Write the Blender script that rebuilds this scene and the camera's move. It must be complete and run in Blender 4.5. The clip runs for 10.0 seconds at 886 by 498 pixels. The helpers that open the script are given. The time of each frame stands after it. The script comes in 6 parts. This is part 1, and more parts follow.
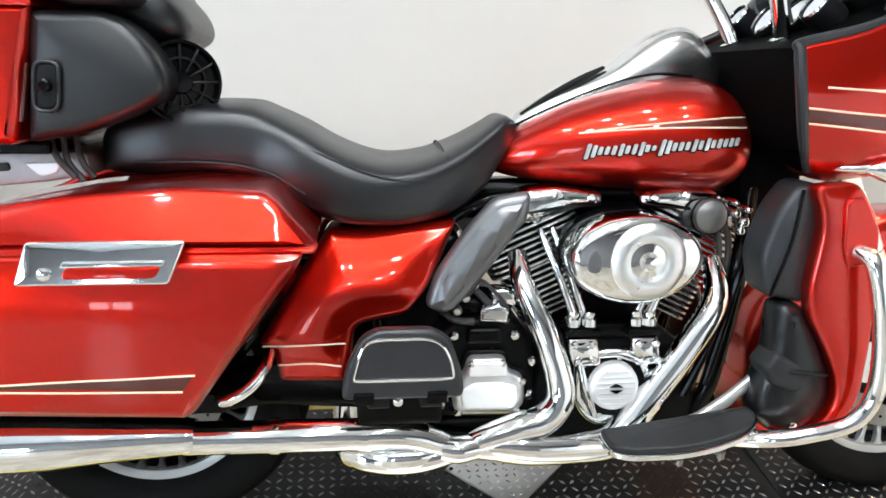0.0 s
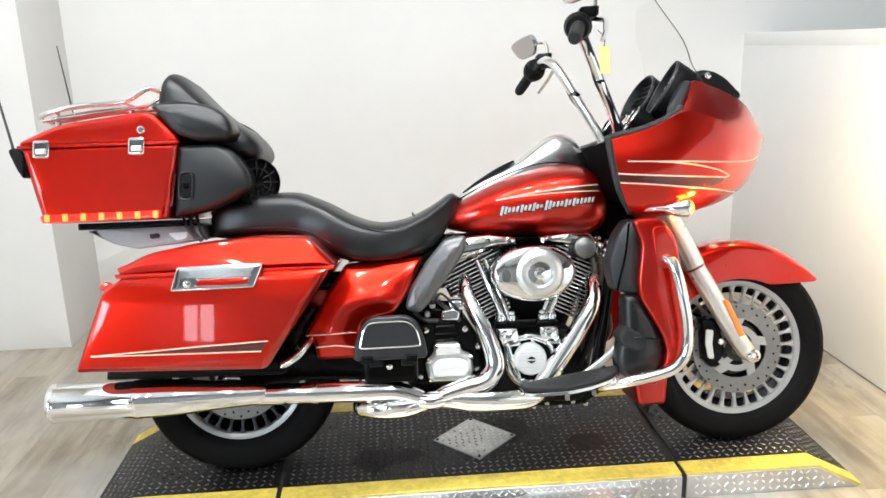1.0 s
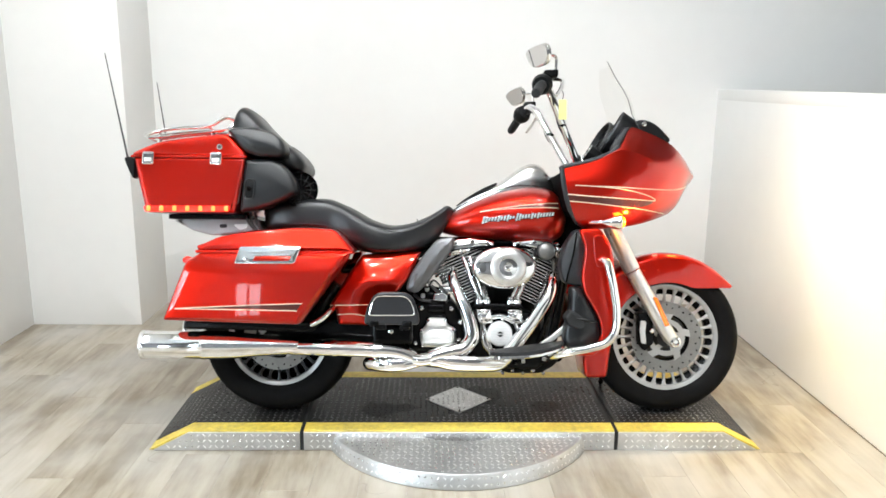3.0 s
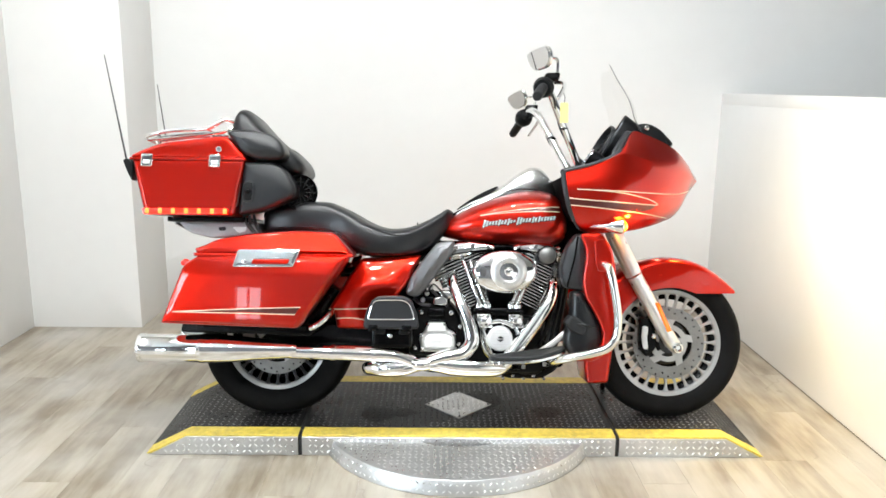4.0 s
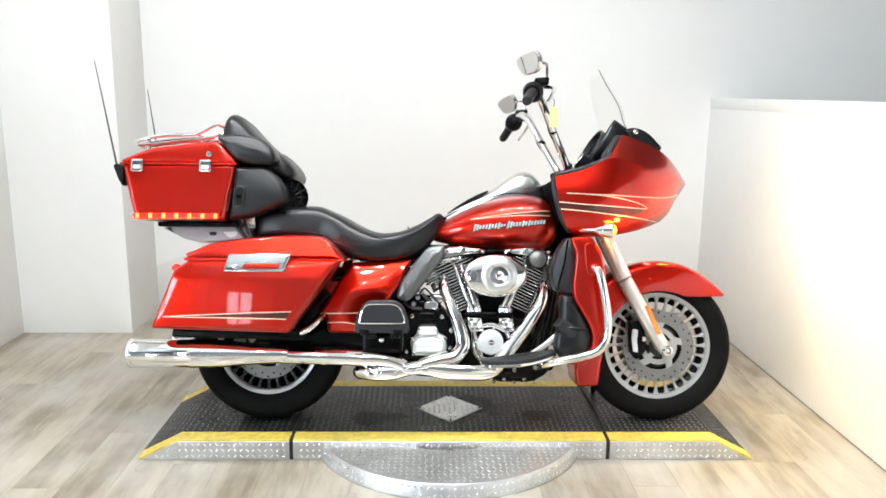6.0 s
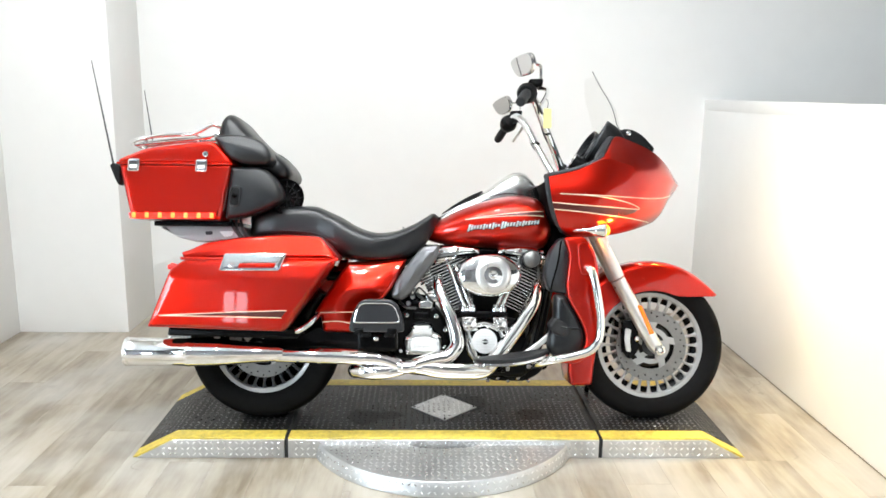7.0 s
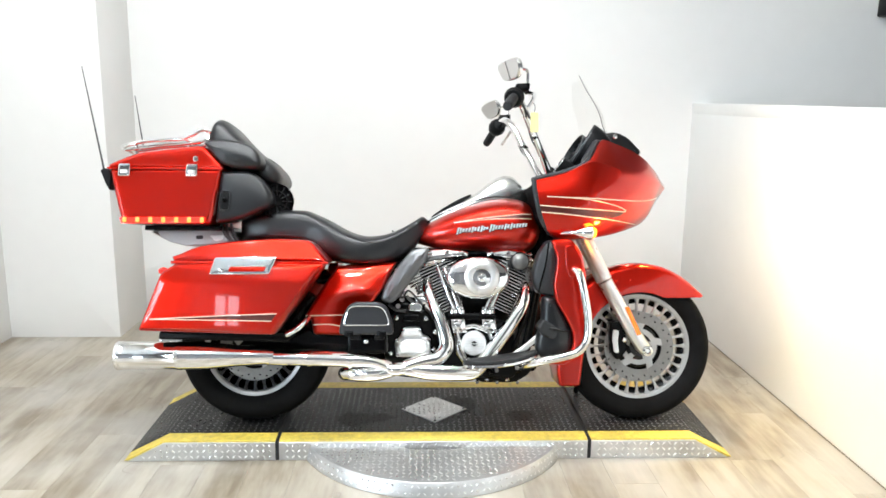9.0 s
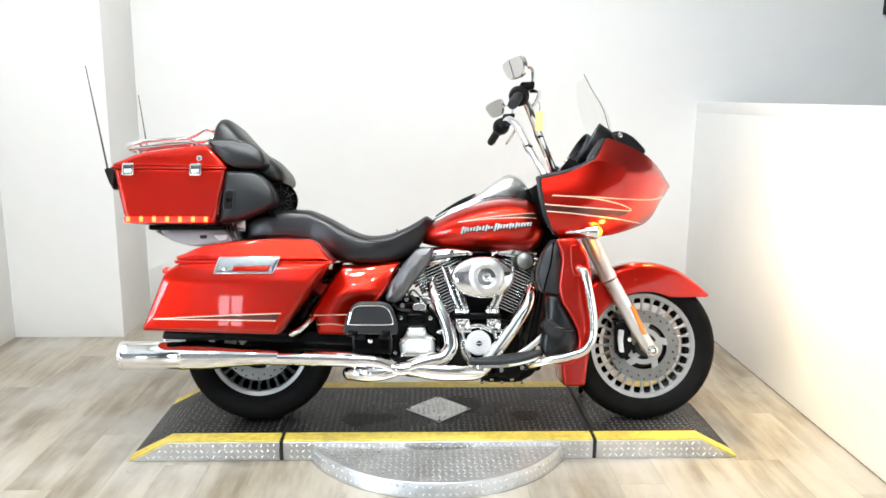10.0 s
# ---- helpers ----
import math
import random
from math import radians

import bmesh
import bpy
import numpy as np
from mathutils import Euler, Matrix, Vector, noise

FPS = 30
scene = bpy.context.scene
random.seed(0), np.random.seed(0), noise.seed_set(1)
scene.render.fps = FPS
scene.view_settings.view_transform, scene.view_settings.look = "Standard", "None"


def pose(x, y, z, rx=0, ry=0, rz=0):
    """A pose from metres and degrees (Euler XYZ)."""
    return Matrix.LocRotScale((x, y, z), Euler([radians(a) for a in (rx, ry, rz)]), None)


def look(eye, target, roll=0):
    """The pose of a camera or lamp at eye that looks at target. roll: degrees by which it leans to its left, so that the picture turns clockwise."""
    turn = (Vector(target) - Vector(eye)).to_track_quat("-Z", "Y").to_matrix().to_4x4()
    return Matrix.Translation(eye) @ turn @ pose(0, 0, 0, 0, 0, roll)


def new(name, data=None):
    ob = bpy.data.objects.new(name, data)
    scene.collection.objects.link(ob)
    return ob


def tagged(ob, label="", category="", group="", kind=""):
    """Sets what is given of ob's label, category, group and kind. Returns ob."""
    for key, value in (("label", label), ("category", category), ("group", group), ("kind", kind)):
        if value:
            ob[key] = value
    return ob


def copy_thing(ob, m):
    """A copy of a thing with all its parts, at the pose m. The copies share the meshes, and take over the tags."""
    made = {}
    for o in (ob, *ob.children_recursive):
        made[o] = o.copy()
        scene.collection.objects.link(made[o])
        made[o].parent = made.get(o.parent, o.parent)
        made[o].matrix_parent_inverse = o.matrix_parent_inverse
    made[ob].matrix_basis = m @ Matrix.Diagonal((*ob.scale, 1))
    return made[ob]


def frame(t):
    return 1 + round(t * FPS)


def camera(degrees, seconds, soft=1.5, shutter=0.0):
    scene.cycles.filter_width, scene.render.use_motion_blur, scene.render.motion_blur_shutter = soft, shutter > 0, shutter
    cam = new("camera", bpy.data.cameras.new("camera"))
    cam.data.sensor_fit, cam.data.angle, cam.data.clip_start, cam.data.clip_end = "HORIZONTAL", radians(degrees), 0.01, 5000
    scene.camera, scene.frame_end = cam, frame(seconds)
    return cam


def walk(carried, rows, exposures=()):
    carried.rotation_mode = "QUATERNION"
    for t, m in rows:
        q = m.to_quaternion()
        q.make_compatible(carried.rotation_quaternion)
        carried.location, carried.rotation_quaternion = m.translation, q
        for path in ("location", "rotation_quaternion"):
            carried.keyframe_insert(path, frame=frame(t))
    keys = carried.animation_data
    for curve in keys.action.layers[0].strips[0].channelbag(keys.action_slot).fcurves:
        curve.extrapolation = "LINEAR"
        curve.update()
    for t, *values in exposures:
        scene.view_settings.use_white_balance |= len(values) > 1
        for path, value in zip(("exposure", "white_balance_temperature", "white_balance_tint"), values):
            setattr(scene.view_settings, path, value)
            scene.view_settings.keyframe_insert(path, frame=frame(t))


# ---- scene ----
cam = camera(60.1, 10.0, soft=1.62)
PATH = [
    (0, (-0.441, -1.394, 1.335), (-0.200, 0.411, 0.509), 2.5),
    (0.1, (-0.450, -1.488, 1.341), (-0.142, 0.331, 0.569), 3.3),
    (0.2, (-0.443, -1.587, 1.358), (-0.152, 0.239, 0.596), 2.5),
    (0.3, (-0.424, -1.697, 1.357), (-0.179, 0.157, 0.647), 2.4),
    (0.4, (-0.410, -1.798, 1.369), (-0.196, 0.070, 0.686), 1.4),
    (0.5, (-0.419, -1.903, 1.367), (-0.195, -0.028, 0.707), 1.5),
    (0.6, (-0.424, -2.003, 1.374), (-0.245, -0.131, 0.693), 1.5),
    (0.7, (-0.405, -2.089, 1.401), (-0.211, -0.209, 0.745), 1.6),
    (0.8, (-0.393, -2.171, 1.435), (-0.219, -0.276, 0.819), 0.5),
    (0.9, (-0.360, -2.255, 1.436), (-0.209, -0.347, 0.857), -0.8),
    (1, (-0.337, -2.346, 1.420), (-0.201, -0.419, 0.901), -1.6),
    (1.2, (-0.303, -2.497, 1.433), (-0.215, -0.568, 0.913), -0.3),
    (1.5, (-0.259, -2.709, 1.454), (-0.226, -0.762, 1.000), -0.2),
    (2, (-0.269, -3.018, 1.455), (-0.228, -1.069, 1.009), 0.2),
    (2.5, (-0.227, -3.122, 1.463), (-0.202, -1.167, 1.040), 0.5),
    (2.7, (-0.220, -3.124, 1.463), (-0.179, -1.171, 1.036), 0.5),
    (4, (-0.194, -3.098, 1.457), (-0.167, -1.142, 1.040), 0.7),
    (4.5, (-0.194, -3.095, 1.459), (-0.165, -1.137, 1.052), 0.6),
    (5, (-0.194, -3.095, 1.461), (-0.169, -1.137, 1.057), 0.3),
    (5.5, (-0.193, -3.099, 1.459), (-0.154, -1.141, 1.054), 0.4),
    (7, (-0.180, -3.133, 1.455), (-0.124, -1.174, 1.054), 0.8),
    (7.5, (-0.174, -3.145, 1.461), (-0.110, -1.186, 1.065), 0.6),
    (8, (-0.170, -3.158, 1.461), (-0.109, -1.199, 1.062), 0.5),
    (8.5, (-0.166, -3.166, 1.463), (-0.106, -1.206, 1.072), 0.4),
    (9, (-0.161, -3.162, 1.459), (-0.089, -1.202, 1.067), 0.6),
    (9.5, (-0.162, -3.158, 1.456), (-0.094, -1.197, 1.065), 0.7),
    (10, (-0.168, -3.151, 1.454), (-0.103, -1.191, 1.062), 0.5),
]
walk(cam, [(t, look(eye, target, roll)) for t, eye, target, roll in PATH], [(0.0, 0.16, 6280, 8), (0.5, 0.14, 6400, 8), (1.0, 0.17, 6480, 8), (1.5, 0.18, 6480, 8), (2.5, 0.20, 6480, 8), (4.0, 0.24, 6500, 8), (5.5, 0.27, 6450, 8), (7.0, 0.30, 6420, 8), (9.0, 0.31, 6400, 8), (10.0, 0.31, 6400, 8)])

from mathutils.geometry import delaunay_2d_cdt

# ---- light ----
world = bpy.data.worlds.new("world")
scene.world = world
world.use_nodes = True
world.node_tree.nodes["Background"].inputs["Color"].default_value = (0.9, 0.95, 1.0, 1)
world.node_tree.nodes["Background"].inputs["Strength"].default_value = 0.3


def area(name, m, sx, sy, power, colour=(1, 1, 1)):
    lamp = bpy.data.lights.new(name, "AREA")
    lamp.shape, lamp.size, lamp.size_y, lamp.energy, lamp.color = "RECTANGLE", sx, sy, power, colour
    ob = new(name, lamp)
    ob.matrix_world = m
    return ob


CEIL = 4.2
FIXTURES = [(x, y) for y in (-0.7, -2.3, -4.2) for x in (-1.7, -0.9, -0.1, 0.7)]
for fx, fy in FIXTURES:
    area("fixture_light", pose(fx, fy, CEIL - 0.075), 0.13, 0.13, 28.5, (0.955, 0.98, 1.0))

# ---- materials ----


def material(name, base, rough=0.5, metal=0.0, coat=0.0, grain=0.0, scale=40.0, bump=0.0, bump_scale=None, rough_var=0.0, tint=None, emit=None, power=0.0, spec=0.5, alpha=None, island=False, stretch=(1, 1, 1)):
    """A principled surface whose colour, gloss and relief vary by noise at two scales."""
    m = bpy.data.materials.new(name)
    m.use_nodes = True
    t = m.node_tree
    p = t.nodes["Principled BSDF"]
    p.inputs["Base Color"].default_value = (*base, 1)
    p.inputs["Roughness"].default_value = rough
    p.inputs["Metallic"].default_value = metal
    p.inputs["Coat Weight"].default_value = coat
    p.inputs["Coat Roughness"].default_value = 0.03
    p.inputs["Specular IOR Level"].default_value = spec
    if emit:
        p.inputs["Emission Color"].default_value = (*emit, 1)
        p.inputs["Emission Strength"].default_value = power
    co = t.nodes.new("ShaderNodeTexCoord")
    mp = t.nodes.new("ShaderNodeMapping")
    mp.inputs["Scale"].default_value = stretch
    t.links.new(co.outputs["Object"], mp.inputs["Vector"])

    def noise_node(s, detail=4.0):
        n = t.nodes.new("ShaderNodeTexNoise")
        n.inputs["Scale"].default_value, n.inputs["Detail"].default_value = s, detail
        t.links.new(mp.outputs["Vector"], n.inputs["Vector"])
        return n.outputs["Fac"]
    if grain:
        fine, broad = noise_node(scale), noise_node(scale * 0.12, 2)
        mix = t.nodes.new("ShaderNodeMath")
        mix.operation = "ADD"
        t.links.new(fine, mix.inputs[0])
        t.links.new(broad, mix.inputs[1])
        ramp = t.nodes.new("ShaderNodeMapRange")
        ramp.inputs["From Min"].default_value, ramp.inputs["From Max"].default_value = 0.6, 1.4
        t.links.new(mix.outputs[0], ramp.inputs["Value"])
        col = t.nodes.new("ShaderNodeMix")
        col.data_type = "RGBA"
        dark = tuple(c * (1 - grain) for c in base) if tint is None else tint
        lite = tuple(min(1, c * (1 + grain)) for c in base)
        col.inputs["A"].default_value, col.inputs["B"].default_value = (*dark, 1), (*lite, 1)
        t.links.new(ramp.outputs["Result"], col.inputs["Factor"])
        t.links.new(col.outputs["Result"], p.inputs["Base Color"])
    if rough_var:
        rr = t.nodes.new("ShaderNodeMapRange")
        rr.inputs["To Min"].default_value, rr.inputs["To Max"].default_value = max(0.02, rough - rough_var), rough + rough_var
        t.links.new(noise_node(scale * 0.3), rr.inputs["Value"])
        t.links.new(rr.outputs["Result"], p.inputs["Roughness"])
    if bump:
        b = t.nodes.new("ShaderNodeBump")
        b.inputs["Strength"].default_value, b.inputs["Distance"].default_value = bump, 0.002
        t.links.new(noise_node(bump_scale or scale * 2), b.inputs["Height"])
        t.links.new(b.outputs["Normal"], p.inputs["Normal"])
    return m


RED = material("candy_red_paint", (0.54, 0.012, 0.004), 0.31, 0.93, 0.9, 0.05, 6, rough_var=0.03, spec=0.15)
RED_DARK = material("dark_red_paint", (0.085, 0.012, 0.008), 0.3, 0.5, 1.0, 0.08, 900)
WHITE_DIAL = material("pale_dial_face", (0.55, 0.56, 0.58), 0.4, grain=0.05, scale=200)
GOLD = material("gold_pinstripe", (0.78, 0.60, 0.43), 0.35, 0.3)
CHROME = material("chrome", (0.87, 0.87, 0.865), 0.06, 1.0, grain=0.03, scale=30, rough_var=0.03)
SATIN = material("satin_aluminium", (0.78, 0.775, 0.76), 0.30, 0.9, grain=0.06, scale=60, rough_var=0.08)
RIM = material("silver_wheel_paint", (0.40, 0.40, 0.395), 0.35, 0.6, 0.3, 0.05, 50)
STEEL = material("brake_steel", (0.22, 0.218, 0.212), 0.36, 0.75, grain=0.12, scale=120, rough_var=0.1)
BLACK = material("black_paint", (0.0012, 0.0012, 0.0014), 0.24, 0.0, 0.0, 0.2, 60, rough_var=0.08, spec=0.14)
FIN_BLACK = material("black_engine_paint", (0.0015, 0.0015, 0.0015), 0.5, 0.0, grain=0.25, scale=80, bump=0.15, bump_scale=500, spec=0.12)
FIN_EDGE = material("machined_fin_edge", (0.80, 0.80, 0.79), 0.26, 0.9, grain=0.08, scale=90)
PLASTIC = material("black_grained_plastic", (0.005, 0.0052, 0.0056), 0.45, grain=0.15, scale=120, bump=0.2, bump_scale=900, spec=0.16)
GREY = material("charcoal_plastic", (0.032, 0.033, 0.036), 0.36, 0.5, grain=0.1, scale=150, bump=0.12, bump_scale=1200)
CHARCOAL_PAINT = material("charcoal_metallic_paint", (0.15, 0.152, 0.158), 0.40, 0.8, 0.2, 0.06, 200)
MATTE = material("matte_black_plastic", (0.0012, 0.0012, 0.0013), 0.7, grain=0.15, scale=120, bump=0.1, bump_scale=600, spec=0.03)
VINYL = material("black_seat_vinyl", (0.0038, 0.0043, 0.0055), 0.36, grain=0.16, scale=60, bump=0.10, bump_scale=900, rough_var=0.05, spec=0.58)
PIPING = material("seat_seam_thread", (0.012, 0.012, 0.014), 0.7, grain=0.1)
RUBBER = material("tyre_rubber", (0.0035, 0.0035, 0.0038), 0.66, grain=0.5, scale=25, bump=0.25, bump_scale=260, rough_var=0.12, spec=0.10)
PAD = material("rubber_pad", (0.017, 0.0172, 0.018), 0.5, grain=0.15, scale=120, bump=0.3, bump_scale=400, spec=0.2)
CABLE = material("cable_jacket", (0.03, 0.03, 0.03), 0.45, grain=0.1)
AMBER = material("amber_reflector", (0.85, 0.22, 0.01), 0.2, 0, 1.0, 0.08, 200)
AMBER_GLOW = material("lit_amber_lens", (0.9, 0.3, 0.02), 0.2, emit=(1.0, 0.10, 0.003), power=3.0)
LAMP_GLOW = material("lit_headlamp_lens", (0.9, 0.9, 0.8), 0.1, emit=(1.0, 0.85, 0.55), power=12.0)
RED_LENS = material("red_lens", (0.6, 0.01, 0.01), 0.12, 0, 1.0, 0.05, 200, emit=(1.0, 0.03, 0.01), power=0.35)
LIT_STRIP = material("lit_red_strip", (0.6, 0.01, 0.01), 0.15, 0, 1.0, 0.05, 200, emit=(1.0, 0.020, 0.005), power=2.2)
LED_GLOW = material("lit_red_diode", (0.9, 0.1, 0.03), 0.2, emit=(1.0, 0.048, 0.008), power=9.0)
YELLOW_TAG = material("yellow_tag_card", (0.84, 0.78, 0.28), 0.6, grain=0.04, scale=80)
MIRROR = material("mirror_glass", (0.78, 0.77, 0.765), 0.02, 1.0)
WALL = material("white_wall_paint", (0.73, 0.728, 0.712), 0.62, grain=0.018, scale=9, bump=0.08, bump_scale=220, rough_var=0.08)
CEILING = material("pale_ceiling_paint", (0.74, 0.74, 0.73), 0.8, grain=0.1, scale=12, bump=0.1, bump_scale=160)
GREY_WALL = material("grey_wall_paint", (0.17, 0.17, 0.175), 0.7, grain=0.04, scale=9, bump=0.06, bump_scale=200)
LAMP_FACE = material("lit_diffuser", (0.9, 0.9, 0.9), 0.4, emit=(0.97, 0.985, 1.0), power=14.0)
FRAME = material("white_metal_frame", (0.7, 0.7, 0.7), 0.4, 0.1, grain=0.04)
DAYLIGHT = material("daylight_backdrop", (0.9, 0.9, 0.9), 0.8, emit=(0.80, 0.90, 1.0), power=7.0)
SKYLIGHT = material("open_sky_backdrop", (0.9, 0.9, 0.9), 0.8, emit=(0.72, 0.86, 1.0), power=15.0)
TREAD_DARK = material("worn_black_tread_plate", (0.009, 0.009, 0.0092), 0.42, 0.12, grain=0.5, scale=14, bump=0.2, bump_scale=160, rough_var=0.14, spec=0.26)
LUG_DARK = material("worn_tread_lug", (0.24, 0.24, 0.24), 0.28, 0.85, grain=0.5, scale=14, rough_var=0.12)


def wet_marks(m, marks, dark, gloss):
    """Oily wet marks with ragged edges: darker and glossier round each (x, y, radius)."""
    t = m.node_tree
    p = t.nodes["Principled BSDF"]
    geo = t.nodes.new("ShaderNodeNewGeometry")
    n = t.nodes.new("ShaderNodeTexNoise")
    n.inputs["Scale"].default_value, n.inputs["Detail"].default_value = 26.0, 4.0
    t.links.new(geo.outputs["Position"], n.inputs["Vector"])
    total = None
    for x, y, r in marks:
        away = t.nodes.new("ShaderNodeVectorMath")
        away.operation = "DISTANCE"
        away.inputs[1].default_value = (x, y, TOP)
        t.links.new(geo.outputs["Position"], away.inputs[0])
        ragged = t.nodes.new("ShaderNodeMath")
        ragged.operation = "MULTIPLY_ADD"
        ragged.inputs[1].default_value = r * 1.1
        t.links.new(n.outputs["Fac"], ragged.inputs[0])
        t.links.new(away.outputs["Value"], ragged.inputs[2])
        step = t.nodes.new("ShaderNodeMapRange")
        for k, v in (("From Min", r * 1.45), ("From Max", r * 1.62), ("To Min", 1.0), ("To Max", 0.0)):
            step.inputs[k].default_value = v
        t.links.new(ragged.outputs[0], step.inputs["Value"])
        if total is None:
            total = step.outputs["Result"]
        else:
            most = t.nodes.new("ShaderNodeMath")
            most.operation = "MAXIMUM"
            t.links.new(total, most.inputs[0])
            t.links.new(step.outputs["Result"], most.inputs[1])
            total = most.outputs[0]
    for socket, value in (("Base Color", (*dark, 1)), ("Roughness", gloss)):
        old = p.inputs[socket].links[0].from_socket
        mix = t.nodes.new("ShaderNodeMix")
        mix.data_type = "RGBA" if socket == "Base Color" else "FLOAT"
        t.links.new(total, mix.inputs[0])
        mix.inputs["B" if socket == "Base Color" else 3].default_value = value
        t.links.new(old, mix.inputs["A"] if socket == "Base Color" else mix.inputs[2])
        t.links.new(mix.outputs["Result"] if socket == "Base Color" else mix.outputs[0], p.inputs[socket])


TOP = 0.085
MARKS = [(-0.42, -0.05, 0.075), (-0.31, -0.03, 0.05), (0.02, 0.10, 0.10), (0.30, -0.02, 0.06)]
wet_marks(TREAD_DARK, MARKS, (0.002, 0.002, 0.002), 0.5)
wet_marks(LUG_DARK, MARKS, (0.012, 0.012, 0.012), 0.45)
TREAD_LUG = material("polished_tread_lug", (0.86, 0.86, 0.85), 0.28, 0.9, grain=0.15, scale=30, rough_var=0.1)
TREAD = material("aluminium_tread_plate", (0.56, 0.56, 0.555), 0.40, 0.8, grain=0.22, scale=16, bump=0.15, bump_scale=160, rough_var=0.12)
YELLOW_LUG = material("yellow_painted_lug", (0.69, 0.53, 0.085), 0.42, 0.0, grain=0.2, scale=40, rough_var=0.1)
YELLOW = material("worn_yellow_paint", (0.72, 0.56, 0.09), 0.5, 0.0, grain=0.25, scale=45, tint=(0.42, 0.32, 0.07), bump=0.2, bump_scale=120, rough_var=0.1)
JOINT = material("plank_joint", (0.30, 0.265, 0.215), 0.8, grain=0.2)
MIRROR_EDGE = material("chrome_mirror_shell", (0.80, 0.80, 0.795), 0.10, 1.0, grain=0.06)
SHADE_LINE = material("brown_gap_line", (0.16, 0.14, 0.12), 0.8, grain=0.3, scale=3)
BRUSHED = material("soft_chrome", (0.80, 0.80, 0.79), 0.24, 1.0, grain=0.05, scale=40, rough_var=0.04)
BOX_BLACK = material("semi_gloss_black_plastic", (0.003, 0.0034, 0.0042), 0.30, grain=0.15, scale=60, rough_var=0.06, spec=0.42)
POLISHED = material("polished_cast_aluminium", (0.90, 0.90, 0.89), 0.32, 0.55, grain=0.05, scale=60, rough_var=0.1)
GAP = material("dark_joint_rubber", (0.012, 0.012, 0.012), 0.8, grain=0.2)


def glass_material(name, colour, rough=0.0):
    m = bpy.data.materials.new(name)
    m.use_nodes = True
    t = m.node_tree
    for n in list(t.nodes):
        if n.type != "OUTPUT_MATERIAL":
            t.nodes.remove(n)
    out = t.nodes["Material Output"]
    clear = t.nodes.new("ShaderNodeBsdfTransparent")
    clear.inputs["Color"].default_value = (*colour, 1)
    shine = t.nodes.new("ShaderNodeBsdfGlossy")
    shine.inputs["Roughness"].default_value = 0.04
    fr = t.nodes.new("ShaderNodeLayerWeight")
    fr.inputs["Blend"].default_value = 0.25
    low = t.nodes.new("ShaderNodeMath")
    low.operation = "MULTIPLY_ADD"
    low.inputs[1].default_value, low.inputs[2].default_value = 0.07, 0.01
    t.links.new(fr.outputs["Facing"], low.inputs[0])
    mix = t.nodes.new("ShaderNodeMixShader")
    t.links.new(low.outputs[0], mix.inputs[0])
    t.links.new(clear.outputs[0], mix.inputs[1])
    t.links.new(shine.outputs[0], mix.inputs[2])
    t.links.new(mix.outputs[0], out.inputs["Surface"])
    return m


SCREEN = glass_material("clear_screen", (0.985, 0.985, 0.98))


